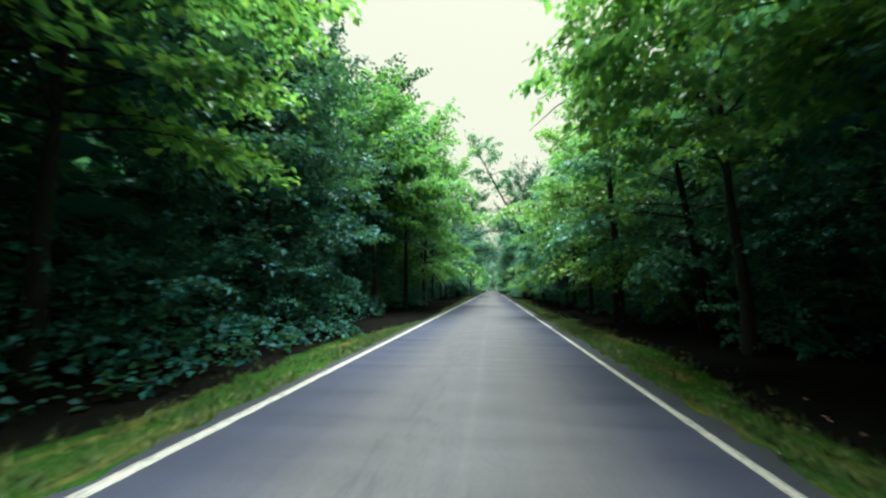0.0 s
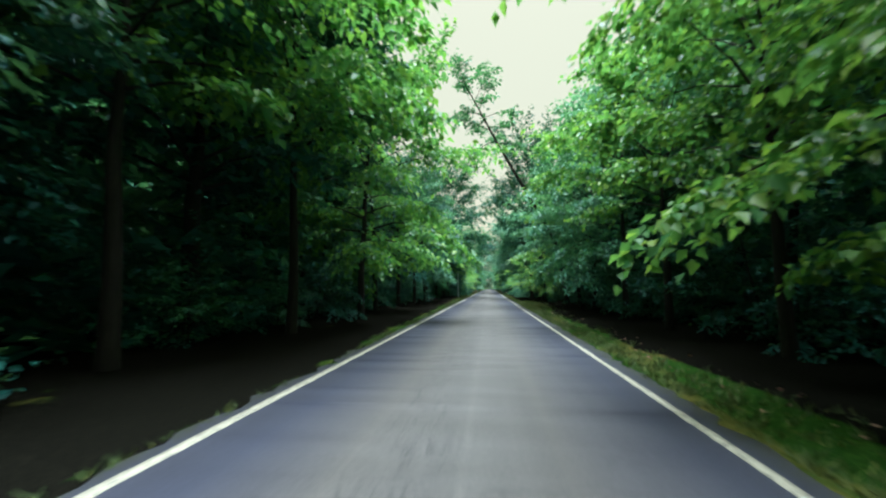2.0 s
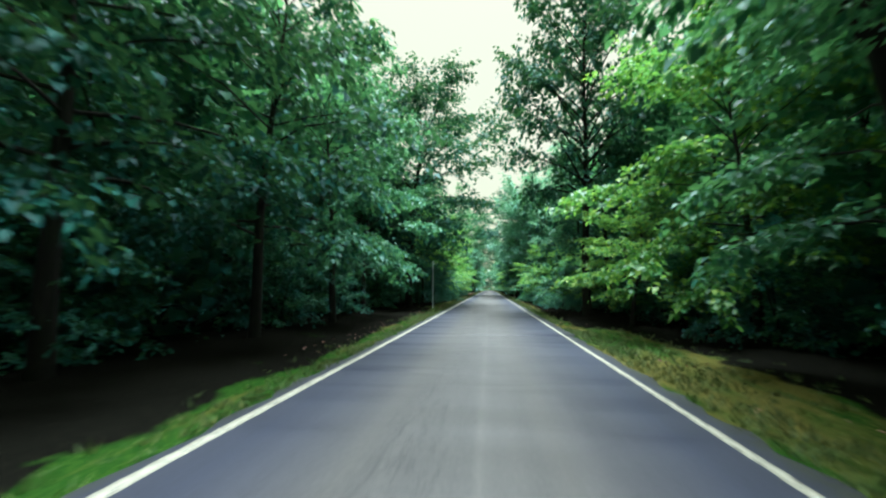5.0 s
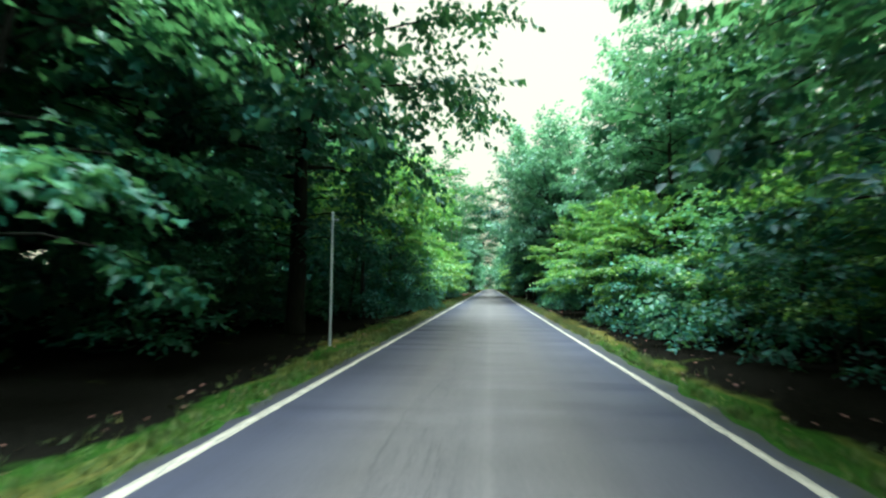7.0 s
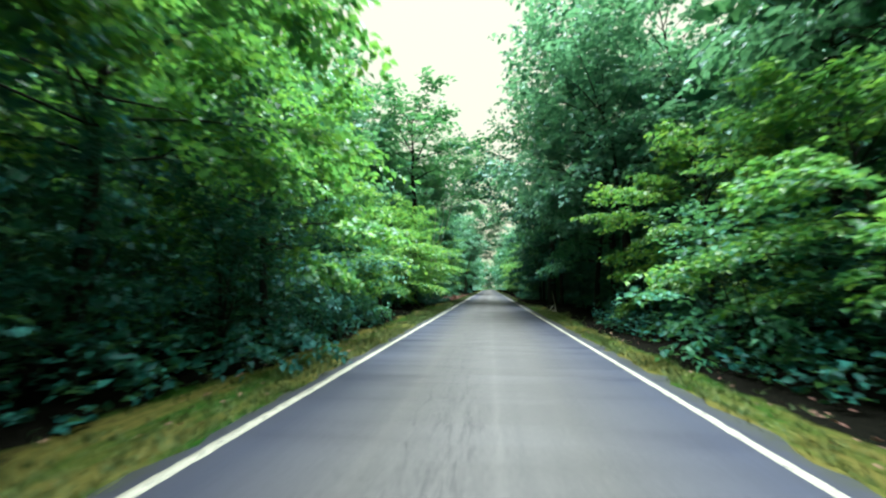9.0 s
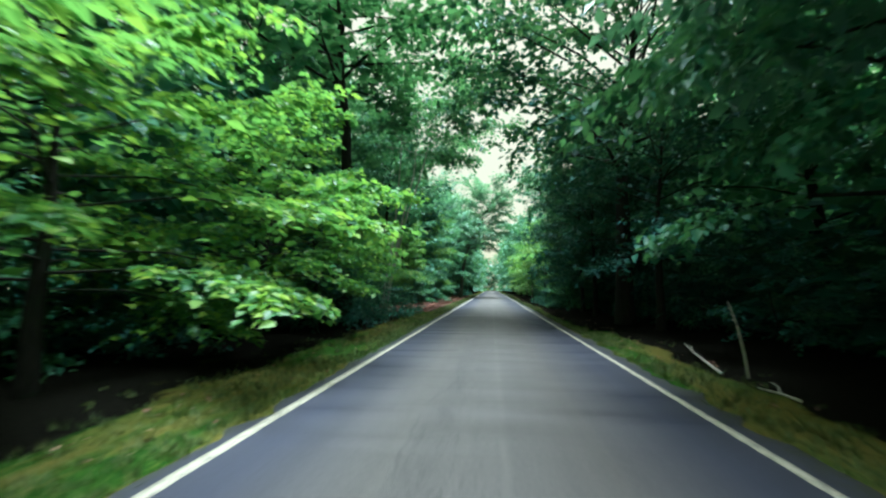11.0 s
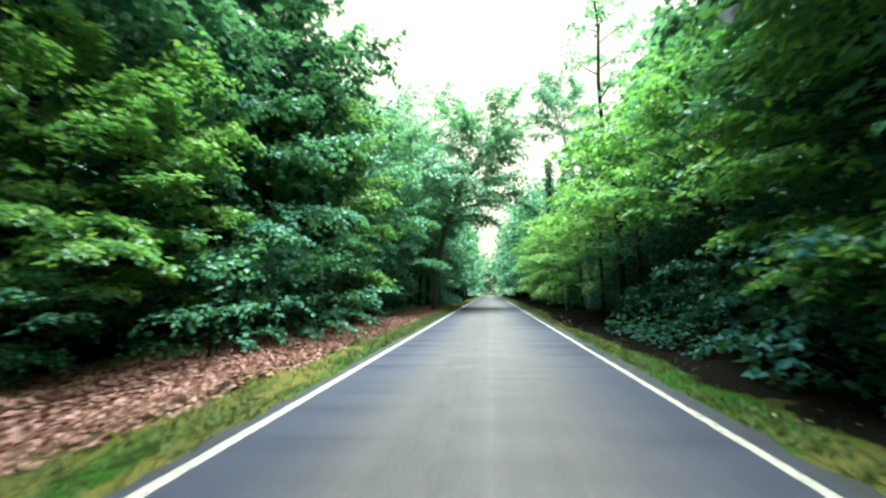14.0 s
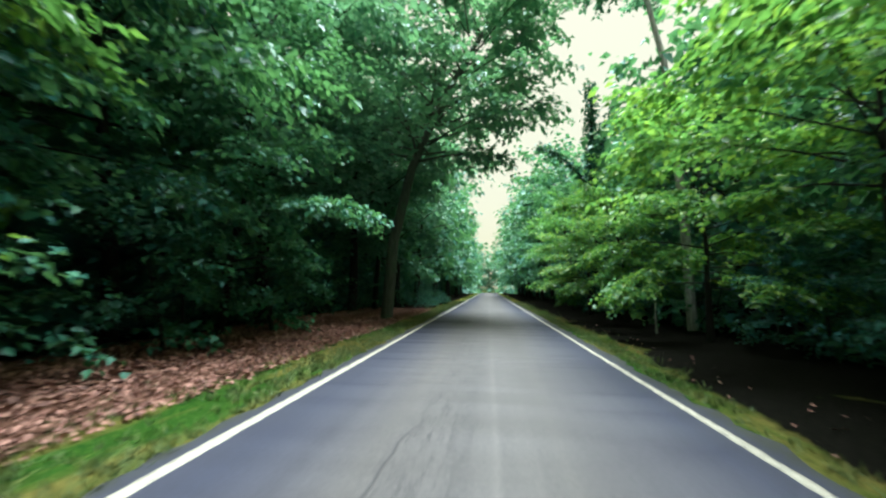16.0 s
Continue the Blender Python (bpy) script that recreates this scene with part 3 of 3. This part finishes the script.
row("roadside trees",
    ("oak", 4.4, 50.8, 18, 0.7), ("dark", 6.0, 53, 11), ("maple", 6.0, 57, 4.0), ("maple", 5.4, 61.5, 4.2), ("maple", 5.3, 65.5, 4.8, 1.1), ("maple", 5.4, 69.5, 5.2),
    ("maple", 5.6, 74, 5.8), ("pale", 5.8, 80.5, 15, 1.05), ("pale", 6.2, 83.5, 17, 1.0), ("hornbeam", 5.6, 84.5, 12), ("high_oak", 4.6, 92.6, 18, 1.2))
row("roadside trees",
    ("dark", 4.9, 90.5, 9), ("dark", 4.5, 96, 7), ("dark", 4.7, 99.0, 11.5, 0.66), ("dark", 6.4, 97.5, 11, 0.95), ("hornbeam", 6.2, 102, 7.5), ("birch", 6.0, 106, 12, 1.1), ("maple", 5.5, 105, 5.5), ("arbor", 5.7, 110.2, 7.4, 1.1), ("arbor", 5.4, 114.5, 7, 1.15),
    ("arbor", 5.3, 118.5, 6.6, 1.1), ("eave", 5.4, 123, 5.8), ("maple", 5.2, 128, 6), ("maple", 5.0, 132.5, 6.5), ("maple", 5.2, 137, 7), ("hornbeam", 5.4, 142, 10))
# dark-leaved second row, added to blacken the gaps between the roadside trees
row("forest trees", ("dark", -8.2, 5, 9), ("dark", -8.6, 11, 9), ("dark", -8.2, 16.5, 10), ("dark", 8.4, 7, 9), ("dark", 8.6, 14, 9), ("dark", 8.4, 111, 8), ("dark", 8.2, 117, 8))
row("verge thickets",
    ("thicket", 6.1, 112.6, 4), ("thicket", 6.1, 116.8, 4), ("thicket", 7.0, 23, 4.6), ("thicket", 7.0, 29, 4.6),
    ("thicket", 7.0, 4, 4.6), ("thicket", 7.0, 12.0, 4.2), ("thicket", -5.9, 64.2, 4.6), ("thicket", -5.8, 68, 4.4), ("thicket", -5.7, 71.6, 4.2))
# most oaks in this row are added to throw shade on the trees below
row("tall trees behind the verge",
    ("birch", 7.4, 23, 16), ("birch", 7.2, 31, 14.5), ("birch", 7.4, 64.5, 16), ("birch", 8.6, 67.5, 17), ("birch", 7.0, 70.5, 16), ("birch", 8.4, 74, 17), ("birch", 7.2, 77, 16), ("pale", 9.6, 41, 18), ("oak", -8.5, 30, 18), 
    ("oak", 7.6, 104, 15), ("pale", -11.0, 108, 18), ("oak", -9.0, 112, 18), ("pale", 9.2, 35, 15), ("oak", -7.4, 22, 15), ("oak", -7.6, 3, 13), ("oak", -7.4, 11.2, 14.5, 0.72), ("oak", -10, 15.5, 11.5), ("oak", 8, 3, 15))

# the avenue goes on beyond the last bend of the walk
for side in (-1, 1):
    rng = np.random.default_rng(40 + side)
    y = 133.0 if side < 0 else 147.0
    while y < 200:
        key = ("hornbeam", "pale", "hornbeam")[int(rng.integers(3))] if y < 140 else "far"
        row("roadside trees", (key, side * float(rng.uniform(5.4, 6.6)), y, float(rng.uniform(13, 18))))
        y += float(rng.uniform(4.6, 5.8))
    y = -14.0
    while y < 200:
        row("forest trees", ("far", side * float(rng.uniform(9.5, 12.5)), y, float(rng.uniform(12, 16))))
        y += float(rng.uniform(5.5, 7))
    y = -8.0
    while y < 150:
        row("undergrowth shrubs", ("shrub", side * float(rng.uniform(6.4, 7.6)), y, float(rng.uniform(1.6, 2.8))))
        y += float(rng.uniform(4.4, 6.4))

row("forest trees", ("far", -2.6, 232, 14), ("far", 3.2, 236, 15), ("far", 0.4, 230, 11), ("far", -7, 229, 15), ("far", 8, 229, 15))

# the grey tree at the edge of the open wood
forked, _ = tree(121, "forked_tree", 17.0, 5.0, 8.0, 39, 14, 14, 0.25, LEAF_MID, BARK_PALE, 0.072, 0.4, 0.5, stems=3, stem_paths=[
    [(-0.1, 0, -0.2), (0.15, 0, 1.2), (0.42, 0, 2.7), (0.7, 0, 5), (0.9, 0, 7.5), (1.1, 0.1, 12)],
    [(0.14, -0.05, -0.2), (0.42, -0.05, 1.2), (0.72, -0.05, 2.7), (1.3, 0, 5), (2.1, 0.1, 7.5), (2.8, 0.3, 10.5)],
    [(0.02, 0.2, -0.2), (0.28, 0.2, 1.2), (0.56, 0.25, 2.7), (1.0, 0.4, 5), (1.5, 0.8, 7.5), (1.7, 1.2, 11)]])
forked.matrix_basis = pose(-5.62, 97.9, ground_z(-5.62, 97.9))
tagged(forked, "grey-barked tree with three stems beside the open wood", "tree")

row("undergrowth shrubs",
     ("bramble", 4.5, 59.4, 1.9), ("bramble", 4.6, 62.4, 2.2), ("bramble", -4.9, 66.2, 2.8), ("bramble", -4.8, 69.8, 3.0), ("bramble", -4.6, 73, 2.8), ("shrub", -4.6, 76, 2.6))
row("undergrowth shrubs",
    ("shrub", 4.4, 57.5, 2.8), ("shrub", 4.4, 70.5, 2.6),
    ("shrub", 4.7, 101.5, 2.4), ("bramble", 4.7, 104, 2.6), ("bramble", 4.9, 107, 2.6))
row("undergrowth shrubs",
    ("shrub", -7.3, 101.5, 2.0), ("shrub", -7.0, 104.5, 2.2), ("shrub", -5.6, 107.3, 2.4), ("shrub", -5.4, 110, 3.0, 1.15), ("shrub", -5.8, 113, 3.2, 1.15),
    ("shrub", -6.1, 116, 2.8, 1.1), ("shrub", -5.6, 119.4, 3.2), ("shrub", -5.4, 122.4, 3.4), ("shrub", -6.4, 94, 2.4), ("shrub", -6.0, 95.5, 2.0))


# slender tree that leans out over the road
leaning, _ = tree(131, "leaning_tree", 17.0, 2.3, 10.8, 18, 13, 13, 0.24, LEAF_MID, BARK, 0.12, 0.3, 0.4, core=5, stem_paths=[
    [(0, 0, -0.2), (-0.6, 0, 4), (-2.5, 0, 7.6), (-4.2, 0, 10.8), (-5.3, -0.1, 13.0), (-6.4, -0.2, 15.2)]])
leaning.matrix_basis = pose(5.3, 38.2, ground_z(5.3, 38.2))
tagged(leaning, "slender tree leaning out high over the road", "tree")


# tall light tree whose crown reaches across the road
arching, _ = tree(141, "arching_tree", 16.0, 4.8, 6.2, 58, 16, 13, 0.26, LEAF_PALE_HAZE, BARK_MOSSY, 0.2, 0.4, 0.55, core=16, stem_paths=[
    [(0, 0, -0.2), (0.2, 0, 3), (0.9, 0, 6), (2.0, 0, 8.6), (3.2, 0, 10.7), (4.2, 0, 12.4)]])
arching.matrix_basis = pose(-3.9, 127.5, ground_z(-3.9, 127.5))
tagged(arching, "tall grey-stemmed tree with a pale green crown arching across the road", "tree")


# pine with a bare stem and a flat crown standing above the low trees
pine, _ = tree(147, "pine_tree", 15.5, 2.3, 11.6, 18, 14, 20, 0.2, LEAF_PALE_HAZE, BARK_PALE, 0.13, 0.45, 0.2, flat=0.6, core=14, loose=0.3, stem_paths=[
    [(0, 0, -0.2), (-0.1, 0, 4), (-0.45, 0, 9), (-1.1, 0, 12.3), (-1.6, 0, 14.2)]])
pine.matrix_basis = pose(6.5, 126, ground_z(6.5, 126))
tagged(pine, "pine with a bare leaning grey stem and flat pale crown", "tree")

# thin dark stem rising bare above the low trees
bare, _ = tree(145, "slender_tree", 15.0, 1.7, 8.0, 14, 9, 10, 0.2, LEAF_PALE_HAZE, BARK, 0.11, 0.4, 0.4, core=3, stem_paths=[
    [(0, 0, -0.2), (0.05, 0, 3), (0.0, 0, 5.2), (-0.25, 0.1, 7), (-0.3, 0.1, 9.5), (-0.15, 0.1, 12), (-0.3, 0, 13.5)]])
bare.matrix_basis = pose(5.1, 115.2, ground_z(5.1, 115.2))
tagged(bare, "slender tree with a thin dark crooked stem and sparse pale leaves", "tree")


def dead_tree(x, y):
    root = new("dead_tree")
    root.matrix_basis = pose(x, y, ground_z(x, y))
    v, f = tube_arrays([([(0, 0, -0.2), (0.05, 0, 3), (-0.1, 0, 6.5), (-0.1, 0.1, 9.5), (-0.3, 0.1, 11.5)], [0.12, 0.1, 0.08, 0.055, 0.02])], 8)
    part("trunk", mesh_from("trunk", v, f, BARK, True), root)
    arms = [[(-0.1, 0, 8.3), (-0.9, 0.1, 8.6), (-1.8, 0.3, 8.2), (-2.8, 0.6, 7.4)], [(-0.1, 0, 7.4), (-0.8, -0.3, 7.3), (-1.7, -0.4, 6.7), (-2.3, -0.4, 6.1)],
            [(-0.2, 0.1, 10.2), (-1.0, 0.0, 10.6), (-2.0, 0.2, 10.5), (-3.1, 0.3, 10.1)], [(-0.1, 0.1, 9.4), (-0.8, 0.6, 9.6), (-1.5, 0.9, 9.3), (-2.4, 1.3, 9.0)]]
    for arm in arms:
        fork = np.array(arm[1])
        v, f = tube_arrays([(arm, [0.045, 0.034, 0.022, 0.008]), ([fork, fork + [-0.5, 0.3, -0.25], fork + [-1.0, 0.5, -0.7]], [0.02, 0.014, 0.005])], 6)
        part("arm", mesh_from("arm", v, f, BARK, True), root)
    tagged(root, "dead tree with thin bare dark branches among green crowns", "tree")


dead_tree(4.6, 14.2)

# ivy-clad tree with two arms
def ivy_tree(x, y):
    root = new("ivy_tree")
    root.matrix_basis = pose(x, y, ground_z(x, y))
    r = np.random.default_rng(17)
    stem = [(0, 0, -0.2), (0.05, 0, 3), (0.0, 0.1, 6), (0.15, 0, 8.4)]
    arm_a = [(0.15, 0, 8.0), (0.1, 0, 9.6), (0.18, 0, 11), (0.1, 0.1, 12.6)]
    arm_b = [(0.12, 0, 7.6), (0.7, 0.1, 9.2), (1.2, 0.1, 10.4), (1.6, 0.2, 11.8)]
    arm_c = [(0.0, 0.1, 6.6), (-0.8, 0, 7.7), (-1.8, -0.1, 8.6), (-2.8, 0, 9.0)]
    v, f = tube_arrays([(stem, [0.24, 0.21, 0.19, 0.16])], 9)
    part("trunk", mesh_from("trunk", v, f, BARK, True), root)
    for arm, w in ((arm_a, 0.12), (arm_b, 0.1), (arm_c, 0.09)):
        v, f = tube_arrays([(arm, [w, w * 0.8, w * 0.6, w * 0.25])], 7)
        part("arm", mesh_from("arm", v, f, BARK, True), root)
    P = []
    for line, n, spread in ((stem, 2600, 0.27), (arm_a, 1100, 0.2), (arm_b, 700, 0.15), (arm_c, 500, 0.12)):
        line = np.array(line, dtype=float)
        q = r.uniform(0, len(line) - 1.001, n)
        m = q.astype(int)
        P.append(line[m] + (line[m + 1] - line[m]) * (q - m)[:, None] + r.normal(0, spread, (n, 3)))
    P = np.concatenate(P)
    P[:, 2] = np.maximum(P[:, 2], 0.2)
    n = len(P)
    L = 0.17 * r.uniform(0.7, 1.3, n)
    v, f = leaf_arrays(P, r.normal(0, 1, (n, 3)) + [0, 0, -0.5], r.normal(0, 0.7, (n, 3)) + [0, -0.2, 0.5], L, L * 0.8)
    part("ivy", mesh_from("ivy", v, f, LEAF_DARK_SHADED), root, "dark green ivy leaves")
    tagged(root, "dead-topped tree with two arms wrapped in dark ivy", "tree")


ivy_tree(5.5, 133.6)

row("undergrowth shrubs",
    ("bramble", -5.0, 5.5, 2.0), ("bramble", -4.9, 8.5, 2.2),
    ("bramble", -6.6, 21, 2.4), ("bramble", -6.6, 27, 2.4), ("bramble", -6.6, 33, 2.2), ("bramble", -6.6, 39, 2.4), ("bramble", -6.6, 45, 2.4), ("bramble", -6.6, 51, 2.2))
row("undergrowth shrubs",
    ("bramble", 6.6, 2, 2.2), ("bramble", 6.7, 9, 2.2), ("bramble", 6.6, 15, 2.0), ("bramble", 6.6, 21, 2.2), ("bramble", 6.6, 27, 2.2),
    ("bramble", 6.6, 33, 2.2), ("bramble", 6.6, 38, 2.4), ("bramble", 6.8, 43, 2.4), ("bramble", 6.6, 48, 2.2), ("bramble", 5.2, 55, 2.4), ("bramble", 6.4, 80, 2.2))
row("undergrowth shrubs",
    ("bramble", 6.4, 87.5, 2.2), ("bramble", 6.4, 91, 2.4), ("bramble", 6.2, 95, 2.4), ("bramble", 6.2, 99, 2.2), ("bramble", 6.6, 118, 2.2), ("bramble", 6.6, 121, 2.2),
    ("bramble", -6.4, 80, 2.2), ("bramble", -6.2, 85, 2.2), ("bramble", -5.2, 91, 2.0), ("bramble", -5.4, 93.5, 1.8), ("shrub", -6.2, 98.5, 1.6))

for key in KINDS:
    for t, used in KINDS[key]:
        if not used:
            for o in (*t.children_recursive, t):
                bpy.data.objects.remove(o)

# ---------- undergrowth, grass and fallen leaves ----------
def scatter(name, pos, size, mat, label, category, lift=0.3, tilt=0.5, seed=5, ratio=0.55):
    r = np.random.default_rng(seed)
    n = len(pos)
    a = r.uniform(0, 2 * math.pi, n)
    way = np.stack([np.cos(a), np.sin(a), r.normal(lift, 0.3, n)], 1)
    up = np.array([0, 0, 1.0]) + r.normal(0, tilt, (n, 3))
    L = size * r.uniform(0.6, 1.4, n)
    v, f = leaf_arrays(pos, way, up, L, L * ratio)
    return tagged(new(name, mesh_from(name, v, f, mat)), label, category, "", "stuff")


def belt(side, n, seed):
    r = np.random.default_rng(seed)
    y = r.uniform(-30, 215, n)
    x = 6.8 + r.uniform(0, 1, n) ** 1.5 * 18
    top = 2.8 + (x - 7) * 0.3 + 1.4 * np.sin(y * 0.37 + x) * np.sin(y * 0.11 + 2 * x)
    z = r.uniform(0, 1, n) * top + 0.1 + (x - 6) * 0.012
    return np.stack([side * x, y, z], 1)


# both low layers take the leaf tone with shade mixed into it
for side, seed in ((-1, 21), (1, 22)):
    scatter("undergrowth", belt(side, 30000, seed), 0.66, LEAF_DARK_SHADED, "dense undergrowth with shade-darkened leaves between the forest trees", "undergrowth", 0.0, 0.8, seed, 0.6)
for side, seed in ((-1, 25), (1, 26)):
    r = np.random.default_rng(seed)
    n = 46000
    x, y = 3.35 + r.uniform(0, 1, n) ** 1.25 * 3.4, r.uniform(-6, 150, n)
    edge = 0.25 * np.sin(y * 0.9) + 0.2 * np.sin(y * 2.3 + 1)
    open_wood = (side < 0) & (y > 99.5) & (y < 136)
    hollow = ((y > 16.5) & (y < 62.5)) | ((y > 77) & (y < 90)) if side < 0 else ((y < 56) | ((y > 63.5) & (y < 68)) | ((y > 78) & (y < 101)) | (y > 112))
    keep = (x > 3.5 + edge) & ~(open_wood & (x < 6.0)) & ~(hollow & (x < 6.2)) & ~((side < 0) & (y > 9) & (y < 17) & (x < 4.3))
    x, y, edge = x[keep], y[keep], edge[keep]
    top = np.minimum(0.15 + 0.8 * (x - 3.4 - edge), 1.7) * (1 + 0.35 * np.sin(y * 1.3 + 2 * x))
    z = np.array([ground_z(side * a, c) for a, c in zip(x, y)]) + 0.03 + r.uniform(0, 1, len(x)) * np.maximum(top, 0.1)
    scatter("ground_cover", np.stack([side * x, y, z], 1), 0.13, LEAF_DARK_SHADED, "dense dark green low plants along the shaded forest edge", "undergrowth", 0.0, 0.6, seed, 0.65)
# leaf layer added high over the wood on both sides to darken the hollows
for side, seed in ((-1, 35), (1, 36)):
    r = np.random.default_rng(seed)
    n = 46000
    x, y = r.uniform(6.5, 17, n), r.uniform(-30, 215, n)
    thin = (y > 78) & (y < 107) & (r.uniform(0, 1, n) < (0.85 if side < 0 else 0.5))
    top = 9.5 + (x - 6.5) * 0.35 + 1.2 * np.sin(y * 0.45 + x) * np.sin(y * 0.17 + 2 * x)
    z = top - 3.2 * r.uniform(0, 1, n) ** 1.6
    scatter("canopy", np.stack([side * x, y, z], 1)[~thin], 0.62, LEAF_MID, "green leaf layer added above the forest beside the road for shade", "forest", 0.0, 0.6, seed, 0.65)
# the woods close round the far end and behind
r9 = np.random.default_rng(9)
n9 = 24000
x9 = r9.uniform(-60, 60, n9)
y9 = np.where(r9.uniform(size=n9) < 0.65, r9.uniform(202, 240, n9), r9.uniform(-46, -20, n9))
keep = (np.abs(x9) > 2.9) | (y9 > 226)
z9 = r9.uniform(0.0, 1, n9) ** 1.25 * (15 + 3 * np.sin(x9 * 0.4) + 2 * np.sin(y9 * 0.6))
z9 = np.where(np.abs(x9) < 4, z9 * 0.8, z9)
# distance haze is put into the leaf colour of these woods
scatter("far_woods", np.stack([x9, y9, z9], 1)[keep], 1.1, LEAF_PALE_HAZE, "far green woods paled with haze, closing the end of the road", "woods", 0.0, 0.8, 9, 0.7)

# leaf slabs added to stop sky light leaking in between the trunks
for side, seed in ((-1, 31), (1, 32)):
    r = np.random.default_rng(seed)
    n = 30000
    x, y = 15 + r.uniform(0, 1, n) * 22, r.uniform(-46, 240, n)
    z = 0.2 + r.uniform(0, 1, n) ** 0.9 * (13 + 3 * np.sin(y * 0.31 + x) * np.sin(y * 0.13))
    scatter("forest", np.stack([side * x, y, z], 1), 2.1, LEAF_MID, "dense green forest standing deeper behind the roadside trees", "forest", 0.0, 0.8, seed, 0.7)


def grass(side, n, seed):
    """Tufts of blades, thicker along the asphalt."""
    r = np.random.default_rng(seed)
    ty = r.uniform(-6, 150, n)
    tx = (2.40 if side > 0 else 2.31) + np.abs(r.normal(0, 0.5, n)) * np.interp(ty, *TURF[side])
    keep = (r.uniform(0, 1, n) < 0.9 * np.interp(ty, *TURF[side])) & ((np.sin(ty * 1.7 + 3 * tx) + np.sin(ty * 0.63 - 2 * tx) + r.normal(0, 0.6, n)) > -1.5)
    tx, ty = tx[keep], ty[keep]
    per = 6
    k = len(tx) * per
    x, y = np.repeat(tx, per) + r.normal(0, 0.035, k), np.repeat(ty, per) + r.normal(0, 0.035, k)
    size = np.repeat(r.uniform(0.04, 0.12, len(tx)), per) * r.uniform(0.6, 1.2, k)
    z = np.repeat([ground_z(side * a, b) for a, b in zip(tx, ty)], per) - 0.015
    a = r.uniform(0, 2 * math.pi, k)
    base = np.stack([side * x, y, z], 1)
    w = np.stack([np.cos(a), np.sin(a), np.zeros(k)], 1) * 0.009
    tip = base + np.stack([r.normal(0, 0.05, k), r.normal(0, 0.05, k), size], 1)
    v = np.stack([base - w, base + w, tip], 1).reshape(-1, 3)
    f = np.arange(k * 3).reshape(-1, 3)
    tagged(new("grass", mesh_from("grass", v, f, GRASS)), "short green and yellowing grass along the road verge", "grass", "", "stuff")


grass(-1, 20000, 41)
grass(1, 20000, 42)


def fallen(n, x0, x1, y0, y1, seed, label, size=0.075):
    r = np.random.default_rng(seed)
    x, y = r.uniform(x0, x1, n), r.uniform(y0, y1, n)
    z = np.array([ground_z(a, b) for a, b in zip(x, y)]) + r.uniform(0.005, 0.05, n)
    scatter("fallen_leaves", np.stack([x, y, z], 1), size, LITTER, label, "leaf litter", 0.15, 0.6, seed, 0.62)


fallen(42000, -7.2, -3.15, 98, 134, 61, "thick drift of reddish brown fallen leaves on the verge", 0.08)
fallen(500, -3.5, -2.5, 40, 95, 62, "scattered brown fallen leaves on the grass verge", 0.05)
fallen(800, 2.6, 3.6, -5, 132, 63, "scattered brown fallen leaves on the grass verge", 0.05)

# ---------- small things ----------
def sign_post(x, y):
    root = new("sign_post")
    z = ground_z(x, y)
    root.matrix_basis = pose(x, y, z)
    v, f = tube_arrays([([(0, 0, -0.3), (0, 0, 1.4), (0.0, 0, 2.83)], [0.023, 0.023, 0.023])], 10)
    part("post", mesh_from("post", v, f, STEEL, True), root)
    v, f = tube_arrays([([(0, 0, 2.825), (0, 0, 2.84), (0, 0, 2.865)], [0.027, 0.027, 0.004])], 10)
    part("cap", mesh_from("cap", v, f, STEEL, True), root, "rounded metal cap")
    v, f = tube_arrays([([(0.0, 0, 2.68), (0.08, 0, 2.68), (0.13, 0, 2.67)], [0.012, 0.012, 0.022])], 6)
    part("bracket", mesh_from("bracket", v, f, STEEL, True), root, "small metal bracket near the top")
    tagged(root, "bare grey galvanised steel sign post on the grass verge", "post")


sign_post(-3.22, 56.55)


def stick(name, pts, radius, mat, label, category):
    n = len(pts)
    x, y, _ = pts[0]
    root = new(name)
    base = ground_z(x, y)
    root.matrix_basis = pose(x, y, base)
    loc = [(a - x, b - y, c) for a, b, c in pts]
    v, f = tube_arrays([(loc, radius * np.linspace(1, 0.35, n))], 7)
    part("stem", mesh_from("stem", v, f, mat, True), root)
    side = np.array(loc[n // 2])
    v, f = tube_arrays([([side, side + [0.06, 0.12, 0.05], side + [0.1, 0.3, 0.06]], [radius * 0.5, radius * 0.4, radius * 0.15])], 5)
    part("twig", mesh_from("twig", v, f, mat, True), root)
    tagged(root, label, category)


DEADWOOD = plain("bleached_deadwood", (0.30, 0.27, 0.22), (0.52, 0.49, 0.43), 25)
stick("fallen_branch", [(3.22, 84.5, 0.03), (3.4, 85.3, 0.07), (3.6, 86.1, 0.1), (3.72, 86.6, 0.16)], 0.02, DEADWOOD, "pale dead branch lying on the grass verge", "branch")
stick("fallen_branch", [(3.34, 83.3, 0.04), (3.28, 83.5, 0.06), (3.2, 83.75, 0.06)], 0.016, DEADWOOD, "short pale stick lying on the verge", "branch")
stick("bare_sapling", [(3.5, 84.4, -0.05), (3.46, 84.4, 0.35), (3.4, 84.4, 0.7), (3.33, 84.45, 1.05)], 0.018, DEADWOOD, "thin pale bare sapling leaning at the wood's edge", "sapling")
stick("bare_sapling", [(4.75, 124.4, -0.05), (4.74, 124.4, 0.6), (4.77, 124.4, 1.2), (4.8, 124.4, 1.7)], 0.028, BARK_PALE, "thin grey sapling stem beside the verge", "sapling")
